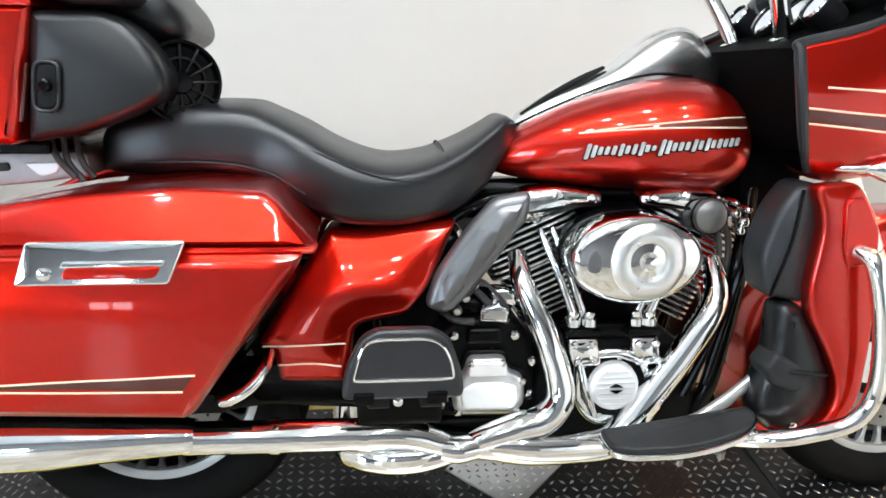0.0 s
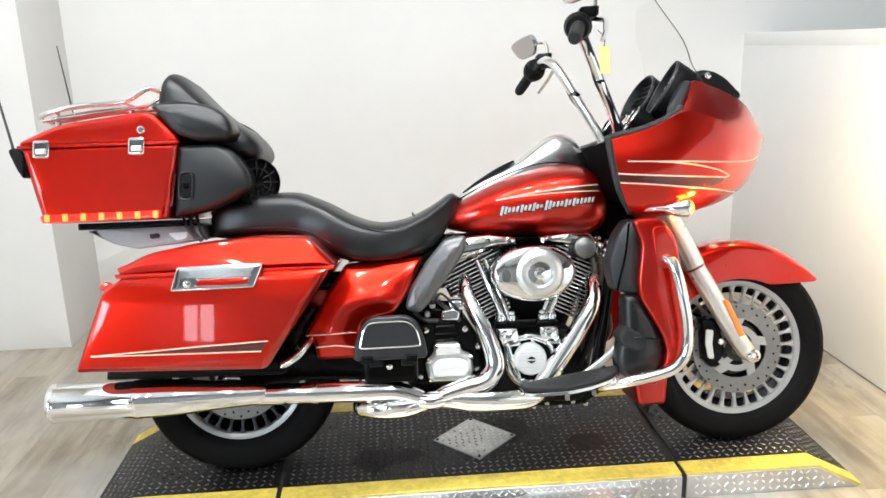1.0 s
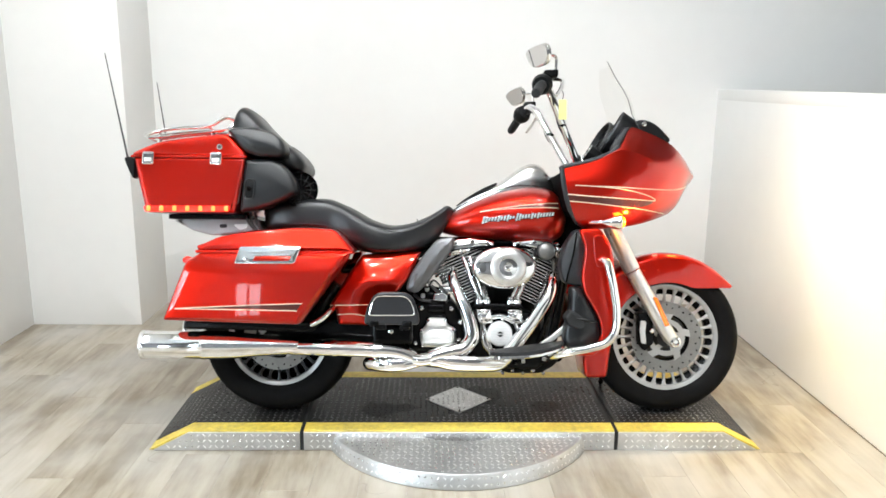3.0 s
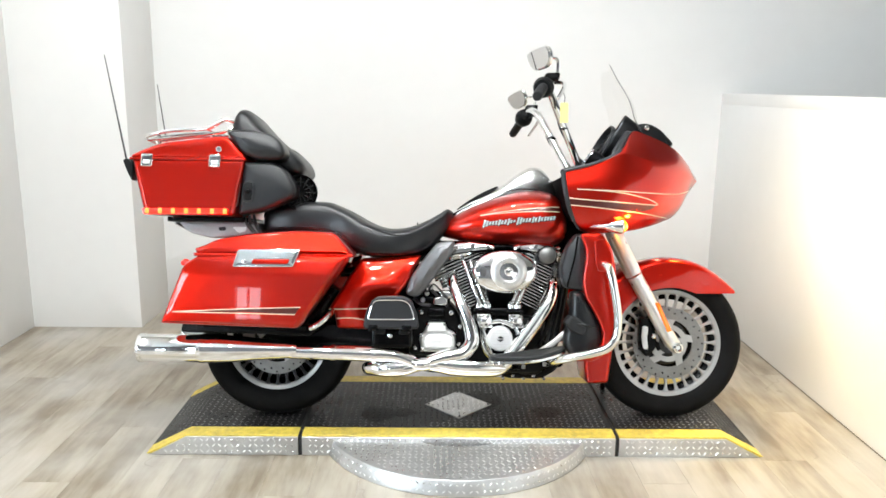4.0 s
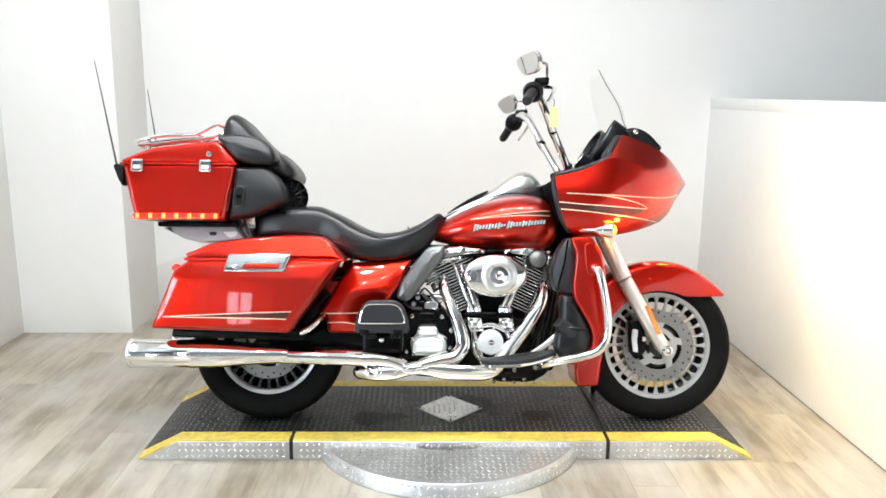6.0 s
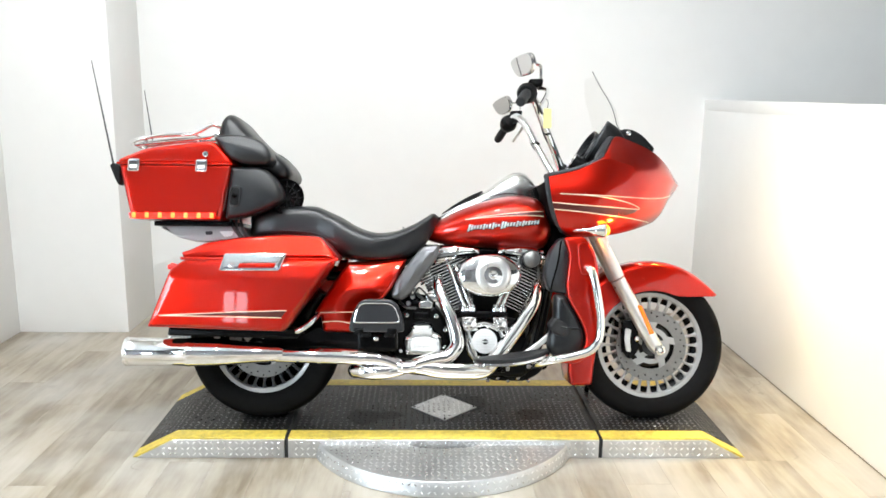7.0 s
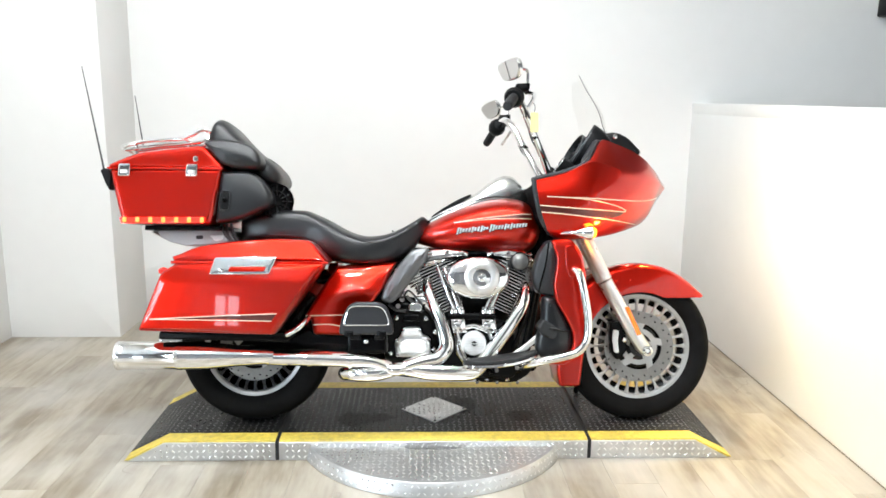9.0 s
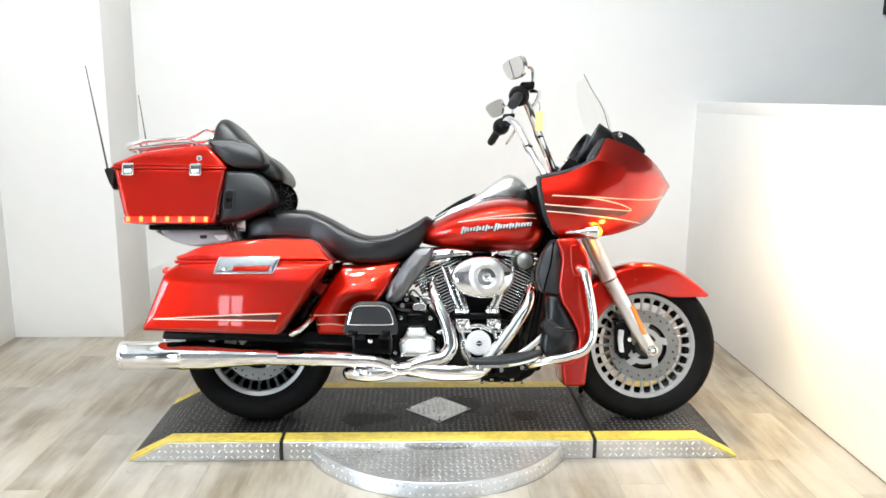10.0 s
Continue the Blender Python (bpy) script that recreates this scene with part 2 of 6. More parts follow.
def plank_material():
    """Grey-beige wood-look vinyl: each plank has its own shade, with long grain and cloudy stains."""
    m = bpy.data.materials.new("wood_look_vinyl")
    m.use_nodes = True
    t = m.node_tree
    p = t.nodes["Principled BSDF"]
    co, info = t.nodes.new("ShaderNodeTexCoord"), t.nodes.new("ShaderNodeObjectInfo")
    geo = t.nodes.new("ShaderNodeNewGeometry")

    def stretched(sx, sy, scale, detail, rough=0.6):
        mp = t.nodes.new("ShaderNodeMapping")
        mp.inputs["Scale"].default_value = (sx, sy, 1)
        add = t.nodes.new("ShaderNodeVectorMath")
        add.operation = "ADD"
        sc = t.nodes.new("ShaderNodeVectorMath")
        sc.operation = "SCALE"
        sc.inputs["Scale"].default_value = 37.0
        cmb = t.nodes.new("ShaderNodeCombineXYZ")
        t.links.new(info.outputs["Random"], cmb.inputs["X"])
        t.links.new(info.outputs["Random"], cmb.inputs["Y"])
        t.links.new(cmb.outputs[0], sc.inputs[0])
        t.links.new(geo.outputs["Position"], add.inputs[0])
        t.links.new(sc.outputs[0], add.inputs[1])
        t.links.new(add.outputs[0], mp.inputs["Vector"])
        n = t.nodes.new("ShaderNodeTexNoise")
        n.inputs["Scale"].default_value, n.inputs["Detail"].default_value, n.inputs["Roughness"].default_value = scale, detail, rough
        t.links.new(mp.outputs[0], n.inputs["Vector"])
        return n.outputs["Fac"]
    grain, cloud, fine = stretched(7, 0.9, 2.4, 5), stretched(5, 1.3, 1.3, 3), stretched(60, 3, 3, 3)
    ramp = t.nodes.new("ShaderNodeValToRGB")
    e = ramp.color_ramp.elements
    e[0].position, e[0].color = 0.25, (0.185, 0.150, 0.106, 1)
    e[1].position, e[1].color = 0.78, (0.450, 0.412, 0.345, 1)
    mid = ramp.color_ramp.elements.new(0.5)
    mid.color = (0.345, 0.302, 0.234, 1)
    a1 = t.nodes.new("ShaderNodeMath")
    a1.operation = "MULTIPLY_ADD"
    a1.inputs[1].default_value = 0.78
    t.links.new(grain, a1.inputs[0])
    a2 = t.nodes.new("ShaderNodeMath")
    a2.operation = "MULTIPLY_ADD"
    a2.inputs[1].default_value, a2.inputs[2].default_value = 0.62, -0.37
    t.links.new(cloud, a2.inputs[0])
    t.links.new(a2.outputs[0], a1.inputs[2])
    a3 = t.nodes.new("ShaderNodeMath")
    a3.operation = "MULTIPLY_ADD"
    a3.inputs[1].default_value = 0.17
    t.links.new(info.outputs["Random"], a3.inputs[0])
    t.links.new(a1.outputs[0], a3.inputs[2])
    t.links.new(a3.outputs[0], ramp.inputs["Fac"])
    # grey bleached patches and a few thin wandering scuff lines over the whole floor
    def overall(scale, detail, w=0.0):
        mp = t.nodes.new("ShaderNodeMapping")
        mp.inputs["Location"].default_value = (w, w, 0)
        t.links.new(geo.outputs["Position"], mp.inputs["Vector"])
        n = t.nodes.new("ShaderNodeTexNoise")
        n.inputs["Scale"].default_value, n.inputs["Detail"].default_value = scale, detail
        t.links.new(mp.outputs[0], n.inputs["Vector"])
        return n.outputs["Fac"]

    def ranged(value, lo, hi, to_lo=0.0, to_hi=1.0):
        r = t.nodes.new("ShaderNodeMapRange")
        for k, v in (("From Min", lo), ("From Max", hi), ("To Min", to_lo), ("To Max", to_hi)):
            r.inputs[k].default_value = v
        t.links.new(value, r.inputs["Value"])
        return r.outputs["Result"]

    def tinted(fac, base, colour):
        c = t.nodes.new("ShaderNodeMix")
        c.data_type = "RGBA"
        c.inputs["B"].default_value = colour
        t.links.new(fac, c.inputs["Factor"])
        t.links.new(base, c.inputs["A"])
        return c.outputs["Result"]
    grey = tinted(ranged(overall(1.8, 4), 0.42, 0.64, 0.0, 0.65), ramp.outputs["Color"], (0.43, 0.415, 0.38, 1))
    off = t.nodes.new("ShaderNodeMath")
    off.operation = "SUBTRACT"
    off.inputs[1].default_value = 0.5
    t.links.new(overall(4.0, 2, 5.0), off.inputs[0])
    size = t.nodes.new("ShaderNodeMath")
    size.operation = "ABSOLUTE"
    t.links.new(off.outputs[0], size.inputs[0])
    both = t.nodes.new("ShaderNodeMath")
    both.operation = "MULTIPLY"
    t.links.new(ranged(size.outputs[0], 0.003, 0.008, 0.28, 0.0), both.inputs[0])
    t.links.new(ranged(overall(2.6, 1, 9.0), 0.61, 0.66), both.inputs[1])
    t.links.new(tinted(both.outputs[0], grey, (0.07, 0.06, 0.05, 1)), p.inputs["Base Color"])
    p.inputs["Roughness"].default_value = 0.34
    b = t.nodes.new("ShaderNodeBump")
    b.inputs["Strength"].default_value, b.inputs["Distance"].default_value = 0.2, 0.001
    t.links.new(fine, b.inputs["Height"])
    t.links.new(b.outputs["Normal"], p.inputs["Normal"])
    return m


PLANK = plank_material()

# ---- shapes ----


def part(name, bm, mat, parent=None, label="", angle=35, m=None):
    """Links a bmesh as one mesh object under a thing or a part."""
    bmesh.ops.recalc_face_normals(bm, faces=bm.faces)
    me = bpy.data.meshes.new(name)
    bm.to_mesh(me)
    bm.free()
    for f in me.polygons:
        f.use_smooth = True
    me.set_sharp_from_angle(angle=radians(angle))
    me.materials.append(mat)
    ob = new(name, me)
    if parent is not None:
        ob.parent = parent
    if m is not None:
        ob.matrix_basis = m
    return tagged(ob, label)


def again(ob, m, parent=None):
    """One more object on the same mesh, at the pose m."""
    o = new(ob.name.split(".")[0], ob.data)
    o.parent = parent or ob.parent
    o.matrix_basis = m
    return o


def empty(name, m, label, category, group="", kind=""):
    ob = new(name)
    ob.empty_display_size = 0.1
    ob.matrix_world = m
    return tagged(ob, label, category, group, kind)


def curve(pts, n=6, closed=False):
    """Catmull-Rom points through pts (tuples of any length), n steps a span."""
    pts = [np.array(p, float) for p in pts]
    k = len(pts)
    out = []
    for i in range(k if closed else k - 1):
        p1, p2 = pts[i], pts[(i + 1) % k]
        p0 = pts[i - 1] if closed or i else 2 * p1 - p2
        p3 = pts[(i + 2) % k] if closed or i + 2 < k else 2 * p2 - p1
        for s in np.arange(n) / n:
            out.append(0.5 * (2 * p1 + (p2 - p0) * s + (2 * p0 - 5 * p1 + 4 * p2 - p3) * s * s + (3 * p1 - p0 - 3 * p2 + p3) * s ** 3))
    if not closed:
        out.append(pts[-1])
    return out


def loft(bm, rings, caps=True, closed=True):
    rows = [[bm.verts.new(Vector(p)) for p in ring] for ring in rings]
    k = len(rows[0])
    for a, b in zip(rows, rows[1:]):
        for i in range(k if closed else k - 1):
            j = (i + 1) % k
            bm.faces.new((a[i], a[j], b[j], b[i]))
    if caps and closed:
        bm.faces.new(rows[0])
        bm.faces.new(rows[-1][::-1])
    return bm


def tube(pts, r, seg=12, n=6, bm=None, smooth=True, flat=1.0):
    """A round bar along a curve; r is one radius or one a control point."""
    bm = bm or bmesh.new()
    rs = list(r) if isinstance(r, (list, tuple)) else [r] * len(pts)
    path = curve([(*p, q) for p, q in zip(pts, rs)], n) if smooth else [np.array((*p, q), float) for p, q in zip(pts, rs)]
    rings, up = [], None
    for i, p in enumerate(path):
        d = Vector(path[min(i + 1, len(path) - 1)][:3] - path[max(i - 1, 0)][:3]).normalized()
        if up is None:
            up = Vector((0, 1, 0)) if abs(d.y) < 0.9 else Vector((0, 0, 1))
        side = d.cross(up).normalized()
        up = side.cross(d).normalized()
        c = Vector(p[:3])
        rings.append([c + (side * math.cos(a) + up * math.sin(a) * flat) * p[3] for a in (2 * math.pi * s / seg for s in range(seg))])
    return loft(bm, rings)


def lathe(prof, seg=48, m=None, bm=None, closed=False):
    """Turns (radius, height) pairs round the local z axis."""
    bm = bm or bmesh.new()
    m = m or Matrix()
    rings = [[m @ Vector((r * math.cos(a), r * math.sin(a), h)) for a in (2 * math.pi * s / seg for s in range(seg))] for r, h in prof]
    if closed:
        rings.append(rings[0])
        return loft(bm, rings, caps=False)
    return loft(bm, rings)


def roundpoly(pts, r=0.01, seg=4):
    """A polygon with its corners rounded; r is one radius or one a corner."""
    k, out = len(pts), []
    rs = list(r) if isinstance(r, (list, tuple)) else [r] * k
    for i in range(k):
        p, a, b = Vector(pts[i]), Vector(pts[i - 1]), Vector(pts[(i + 1) % k])
        u, v = (a - p), (b - p)
        cut = min(rs[i], 0.45 * u.length, 0.45 * v.length)
        s, e = p + u.normalized() * cut, p + v.normalized() * cut
        for j in range(seg + 1):
            q = j / seg
            out.append(tuple((1 - q) ** 2 * s + 2 * q * (1 - q) * p + q * q * e))
    return out


def inset(poly, d):
    """A closed outline moved inwards by d."""
    k = len(poly)
    area2 = sum(poly[i][0] * poly[(i + 1) % k][1] - poly[(i + 1) % k][0] * poly[i][1] for i in range(k))
    sign = 1 if area2 > 0 else -1
    out = []
    for i in range(k):
        t = (Vector(poly[(i + 1) % k]) - Vector(poly[i - 1]))
        t = t.normalized() if t.length > 1e-9 else Vector((1, 0))
        out.append((poly[i][0] - sign * t.y * d, poly[i][1] + sign * t.x * d))
    # corners tighter than the inset fold over: draw each folded run together
    bad = [((out[(i + 1) % k][0] - out[i][0]) * (poly[(i + 1) % k][0] - poly[i][0]) + (out[(i + 1) % k][1] - out[i][1]) * (poly[(i + 1) % k][1] - poly[i][1])) < 0 for i in range(k)]
    if any(bad) and not all(bad):
        start = next(i for i in range(k) if bad[i] and not bad[i - 1])
        i = 0
        while i < k:
            j = (start + i) % k
            if not bad[j]:
                i += 1
                continue
            run = [j]
            while bad[(start + i) % k] and i < k:
                i += 1
                run.append((start + i) % k)
            c = (sum(out[q][0] for q in run) / len(run), sum(out[q][1] for q in run) / len(run))
            for n, q in enumerate(run):
                out[q] = c
    return out


def edge_distance(p, poly):
    """How far a point lies inside an outline."""
    best = 9.0
    for i in range(len(poly)):
        ax, ay = poly[i - 1]
        bx, by = poly[i]
        ux, uy = bx - ax, by - ay
        q = max(0.0, min(1.0, ((p[0] - ax) * ux + (p[1] - ay) * uy) / max(1e-12, ux * ux + uy * uy)))
        best = min(best, math.hypot(p[0] - ax - q * ux, p[1] - ay - q * uy))
    return best


def inside(p, poly):
    odd = False
    for i in range(len(poly)):
        (ax, ay), (bx, by) = poly[i - 1], poly[i]
        if (ay > p[1]) != (by > p[1]) and p[0] < ax + (p[1] - ay) * (bx - ax) / (by - ay):
            odd = not odd
    return odd


def slab(poly, y0, y1, edge=0.004, steps=3, bm=None, dome=0.0, slope=None, reach=None, fine=14):
    """An outline in x and z given thickness from y0 to y1, with rounded edges; dome swells the y0 face, slope bends the whole."""
    bm = bm or bmesh.new()
    poly = [tuple(p) for p in poly]
    s = 1 if y1 > y0 else -1
    f = slope or (lambda x, z: 0.0)
    half = [(edge * (1 - math.cos(math.pi / 2 * i / steps)), edge * (1 - math.sin(math.pi / 2 * i / steps))) for i in range(steps + 1)]
    rows = [(y0 + s * u, d) for u, d in half] + [(y1 - s * u, d) for u, d in reversed(half)]
    rings = [[(x, y + f(x, z), z) for x, z in inset(poly, d)] for y, d in rows]
    made = [[bm.verts.new(p) for p in ring] for ring in rings]
    k = len(poly)
    for a, b in zip(made, made[1:]):
        for i in range(k):
            j = (i + 1) % k
            bm.faces.new((a[i], a[j], b[j], b[i]))
    xs, zs = [p[0] for p in poly], [p[1] for p in poly]
    wide = max(max(xs) - min(xs), max(zs) - min(zs))
    simple = wide < 0.045 and not dome
    for ring, y, out in ((made[0], y0, -s), (made[-1], y1, s)):
        swell = dome if out == -s else 0.0
        flat = [(v.co.x, v.co.z) for v in ring]
        if simple or (out == s and not slope):
            bm.faces.new(ring)
            continue
        g = wide / fine
        pts = list(flat)
        nx, nz = int((max(xs) - min(xs)) / g) + 2, int((max(zs) - min(zs)) / g) + 2
        far = 1e-6
        extra = []
        near = inset(flat, min(0.0035, g * 0.2))
        for p in near:
            if inside(p, flat) and edge_distance(p, flat) > 0.0015:
                extra.append(p)
        for i in range(nx):
            for j in range(nz):
                p = (min(xs) + (i + 0.5 * (j % 2)) * g, min(zs) + j * g)
                if inside(p, flat):
                    d = edge_distance(p, flat)
                    far = max(far, d)
                    if d > g * 0.45:
                        extra.append(p)
        pts += extra
        co, _, tris, orig, _, _ = delaunay_2d_cdt([Vector(p) for p in pts], [(i, (i + 1) % k) for i in range(k)], [], 1, 1e-7)
        deep = reach or far
        vs = []
        for c, o in zip(co, orig):
            first = next((q for q in o if q < k), None)
            if first is not None:
                vs.append(ring[first])
                continue
            d = min(1.0, edge_distance(c, flat) / deep) if swell else 0.0
            vs.append(bm.verts.new((c[0], y + out * swell * (1 - (1 - d) ** 2) + f(c[0], c[1]), c[1])))
        for t in tris:
            q = [vs[i] for i in t]
            if len(set(q)) == 3:
                try:
                    bm.faces.new(q)
                except ValueError:
                    pass
    return bm


def block(x0, x1, y0, y1, z0, z1, edge=0.004, bm=None):
    return slab(roundpoly([(x0, z0), (x1, z0), (x1, z1), (x0, z1)], edge, 2), y0, y1, edge, 2, bm)


def body(cols, seg=28, n=5, power=2.6, flat_bottom=1.0, bm=None):
    """A swelling form along x from columns of x, top, bottom, half width [, centre height as a fraction]."""
    bm = bm or bmesh.new()
    rings = []
    for c in curve([c if len(c) > 4 else (*c, 0.5) for c in cols], n):
        x, zt, zb, w, mid = c
        zm = zb + (zt - zb) * mid
        ring = []
        for s in range(seg):
            a = 2 * math.pi * s / seg
            ca, sa = math.cos(a), math.sin(a)
            e = 2 / power if sa > 0 else 2 / (power * flat_bottom)
            y = w * math.copysign(abs(ca) ** e, ca)
            z = zm + ((zt - zm) if sa > 0 else (zm - zb)) * math.copysign(abs(sa) ** e, sa)
            ring.append((x, y, z))
        rings.append(ring)
    return loft(bm, rings)


def shell(cols, thick=0.004, n=5, round_=0.035):
    """An arched guard open below, from columns of x, top, bottom, half width."""
    bm = bmesh.new()
    rings = []
    for x, zt, zb, w in curve(cols, n):
        def arch(g):
            r = min(round_, max(0.002, (zt - zb) * 0.6))
            h = [(-(w - g), zb)]
            for i in range(7):
                a = math.pi / 2 * i / 6
                h.append((-(w - g) + (w * 0.75) * (1 - math.cos(a)), zt - g - r + r * math.sin(a)))
            return h + [(-y, z) for y, z in reversed(h[:-1])] if abs(h[-1][0]) < 1e-6 else h + [(-y, z) for y, z in reversed(h)]
        o, i = arch(0), arch(thick)
        rings.append([(x, y, z) for y, z in o] + [(x, y, z) for y, z in reversed(i)])
    return loft(bm, rings)


SIDE = Matrix.Rotation(radians(90), 4, "X")   # turns a lathe's axis to face the bike's right side (-y)


def at(x, y, z, m=None):
    return Matrix.Translation((x, y, z)) @ (m if m is not None else SIDE)

# ---- the room ----
WEST, EAST, NORTH, SOUTH = -2.60, 1.64, 1.85, -7.0


def wall(name, x0, x1, y0, y1, z0, z1, mat=WALL, label="white painted wall", category="wall"):
    ob = part(name, block(x0, x1, y0, y1, z0, z1, 0.002), mat, None, label)
    return tagged(ob, label, category, "", "structure")


floor_slab = wall("floor", -5.1, 4.7, SOUTH - 0.1, NORTH + 0.1, -0.12, -0.004, JOINT, "greyish beige wood-look plank floor", "floor")
wall("wall_west", WEST - 0.12, WEST, -1.6, NORTH + 0.05, 0, CEIL)
FAR_WEST = -5.0   # the hall widens behind the camera
V0, V1, VZ0, VZ1 = -6.0, -3.4, 0.75, 2.55   # a wide window in that wall
for y0, y1, z0, z1 in ((SOUTH, V0, 0, CEIL), (V1, -1.602, 0, CEIL), (V0, V1, 0, VZ0), (V0, V1, VZ1, CEIL)):
    wall("wall_far_west", FAR_WEST - 0.12, FAR_WEST, y0, y1, z0, z1, GREY_WALL, "grey painted side wall")
wall("wall_return", FAR_WEST, WEST - 0.122, -1.6, -1.48, 0, CEIL, WALL, "white painted return wall")
wall("wall_recess", WEST - 0.05, -1.952, 1.368, NORTH + 0.05, 0, CEIL, WALL, "white painted boxed-out wall corner")
wall("wall_north", WEST - 0.12, 4.7, NORTH, NORTH + 0.12, 0, CEIL, WALL, "white painted back wall")
wall("wall_east", EAST, EAST + 0.11, SOUTH - 0.05, NORTH + 0.05, 0, 1.37, WALL, "white painted half-height wall")
wall("trim", EAST - 0.0015, EAST + 0.114, SOUTH - 0.05, NORTH + 0.05, 1.365, 1.43, WALL, "white painted cap of the half wall", "wall cap")
# thin brown strip paints the shade where half wall meets floor; no board there
wall("baseboard", EAST - 0.004, EAST - 0.0005, SOUTH, NORTH, 0.0005, 0.005, SHADE_LINE, "dark strip painted as the shade along the foot of the half wall", "wall trim")
wall("wall_far_east", 4.58, 4.72, SOUTH, NORTH + 0.05, 0, CEIL, GREY_WALL, "grey painted wall of the next bay")
wall("ceiling", FAR_WEST - 0.12, 4.7, SOUTH - 0.12, NORTH + 0.12, CEIL, CEIL + 0.1, CEILING, "pale painted ceiling", "ceiling")
# south wall in pieces round a wide window
W0, W1, WZ0, WZ1 = -3.65, -2.85, 0.40, 1.60
wall("wall_south", FAR_WEST - 0.12, W0, SOUTH - 0.12, SOUTH, 0, CEIL, GREY_WALL, "grey painted wall")
wall("wall_south", W1, 4.7, SOUTH - 0.12, SOUTH, 0, CEIL, GREY_WALL, "grey painted wall")
wall("wall_south", W0, W1, SOUTH - 0.12, SOUTH, 0, WZ0, GREY_WALL, "grey painted wall")
wall("wall_south", W0, W1, SOUTH - 0.12, SOUTH, WZ1, CEIL, GREY_WALL, "grey painted wall")
win = empty("window_1", pose(0, 0, 0), "tall white-framed glazed opening with two panes", "window", kind="structure")
for x in (W0 + 0.03, (W0 + W1) / 2, W1 - 0.03):
    part("window_frame", block(x - 0.03, x + 0.03, SOUTH - 0.09, SOUTH - 0.03, WZ0, WZ1, 0.004), FRAME, win)
for z in (WZ0 + 0.03, WZ1 - 0.03):
    part("window_frame", block(W0 + 0.06, W1 - 0.06, SOUTH - 0.089, SOUTH - 0.031, z - 0.03, z + 0.03, 0.004), FRAME, win)
for x0, x1 in ((W0 + 0.06, (W0 + W1) / 2 - 0.03), ((W0 + W1) / 2 + 0.03, W1 - 0.06)):
    pane = part("pane", block(x0, x1, SOUTH - 0.065, SOUTH - 0.059, WZ0 + 0.06, WZ1 - 0.06, 0.001), SCREEN, win)
    pane.visible_shadow = False
side_window = empty("window_2", pose(0, 0, 0), "wide white-framed side window with two panes", "window", kind="structure")
for y in (V0 + 0.03, (V0 + V1) / 2, V1 - 0.03):
    part("window_frame", block(FAR_WEST - 0.09, FAR_WEST - 0.03, y - 0.03, y + 0.03, VZ0, VZ1, 0.004), FRAME, side_window)
for z in (VZ0 + 0.03, VZ1 - 0.03):
    for y0, y1 in ((V0 + 0.06, (V0 + V1) / 2 - 0.03), ((V0 + V1) / 2 + 0.03, V1 - 0.06)):
        part("window_frame", block(FAR_WEST - 0.089, FAR_WEST - 0.031, y0, y1, z - 0.03, z + 0.03, 0.004), FRAME, side_window)
for y0, y1 in ((V0 + 0.06, (V0 + V1) / 2 - 0.03), ((V0 + V1) / 2 + 0.03, V1 - 0.06)):
    pane = part("pane", block(FAR_WEST - 0.065, FAR_WEST - 0.059, y0, y1, VZ0 + 0.06, VZ1 - 0.06, 0.001), SCREEN, side_window)
    pane.visible_shadow = False
tagged(part("backdrop", block(FAR_WEST - 0.62, FAR_WEST - 0.60, V0 - 1.0, V1 + 1.0, -0.1, 3.6, 0.001), SKYLIGHT), "plain bright daylight beyond the side window", "backdrop", "", "structure")
tagged(part("backdrop", block(W0 - 1.0, W1 + 1.0, SOUTH - 0.9, SOUTH - 0.88, -0.1, 3.1, 0.001), DAYLIGHT), "plain bright daylight beyond the window", "backdrop", "", "structure")


def ceiling_light():
    m = pose(0, 0, CEIL)
    ob = empty("ceiling_light", m, "small square white ceiling light, lit", "ceiling light", "ceiling lights")
    part("housing", block(-0.11, 0.11, -0.11, 0.11, -0.05, -0.001, 0.006), FRAME, ob)
    part("diffuser", block(-0.085, 0.085, -0.085, 0.085, -0.058, -0.048, 0.003), LAMP_FACE, ob, "lit white diffuser")
    return ob


first_light = ceiling_light()
first_light.matrix_world = pose(*FIXTURES[0], CEIL)
for fx, fy in FIXTURES[1:]:
    copy_thing(first_light, pose(fx, fy, CEIL))

speaker = empty("wall_speaker", pose(2.79, 1.85, 1.985), "small black box speaker on the white wall", "speaker")
part("cabinet", block(0, 0.20, -0.14, -0.002, 0, 0.30, 0.008), PLASTIC, speaker)
part("grille", block(0.012, 0.188, -0.150, -0.1405, 0.012, 0.288, 0.004), GAP, speaker)

# ---- the turntable platform ----
JL, JR = -0.718, 0.556
table = empty("turntable_platform", pose(0, 0, 0), "low steel motorcycle turntable with black tread deck and yellow edges", "turntable")


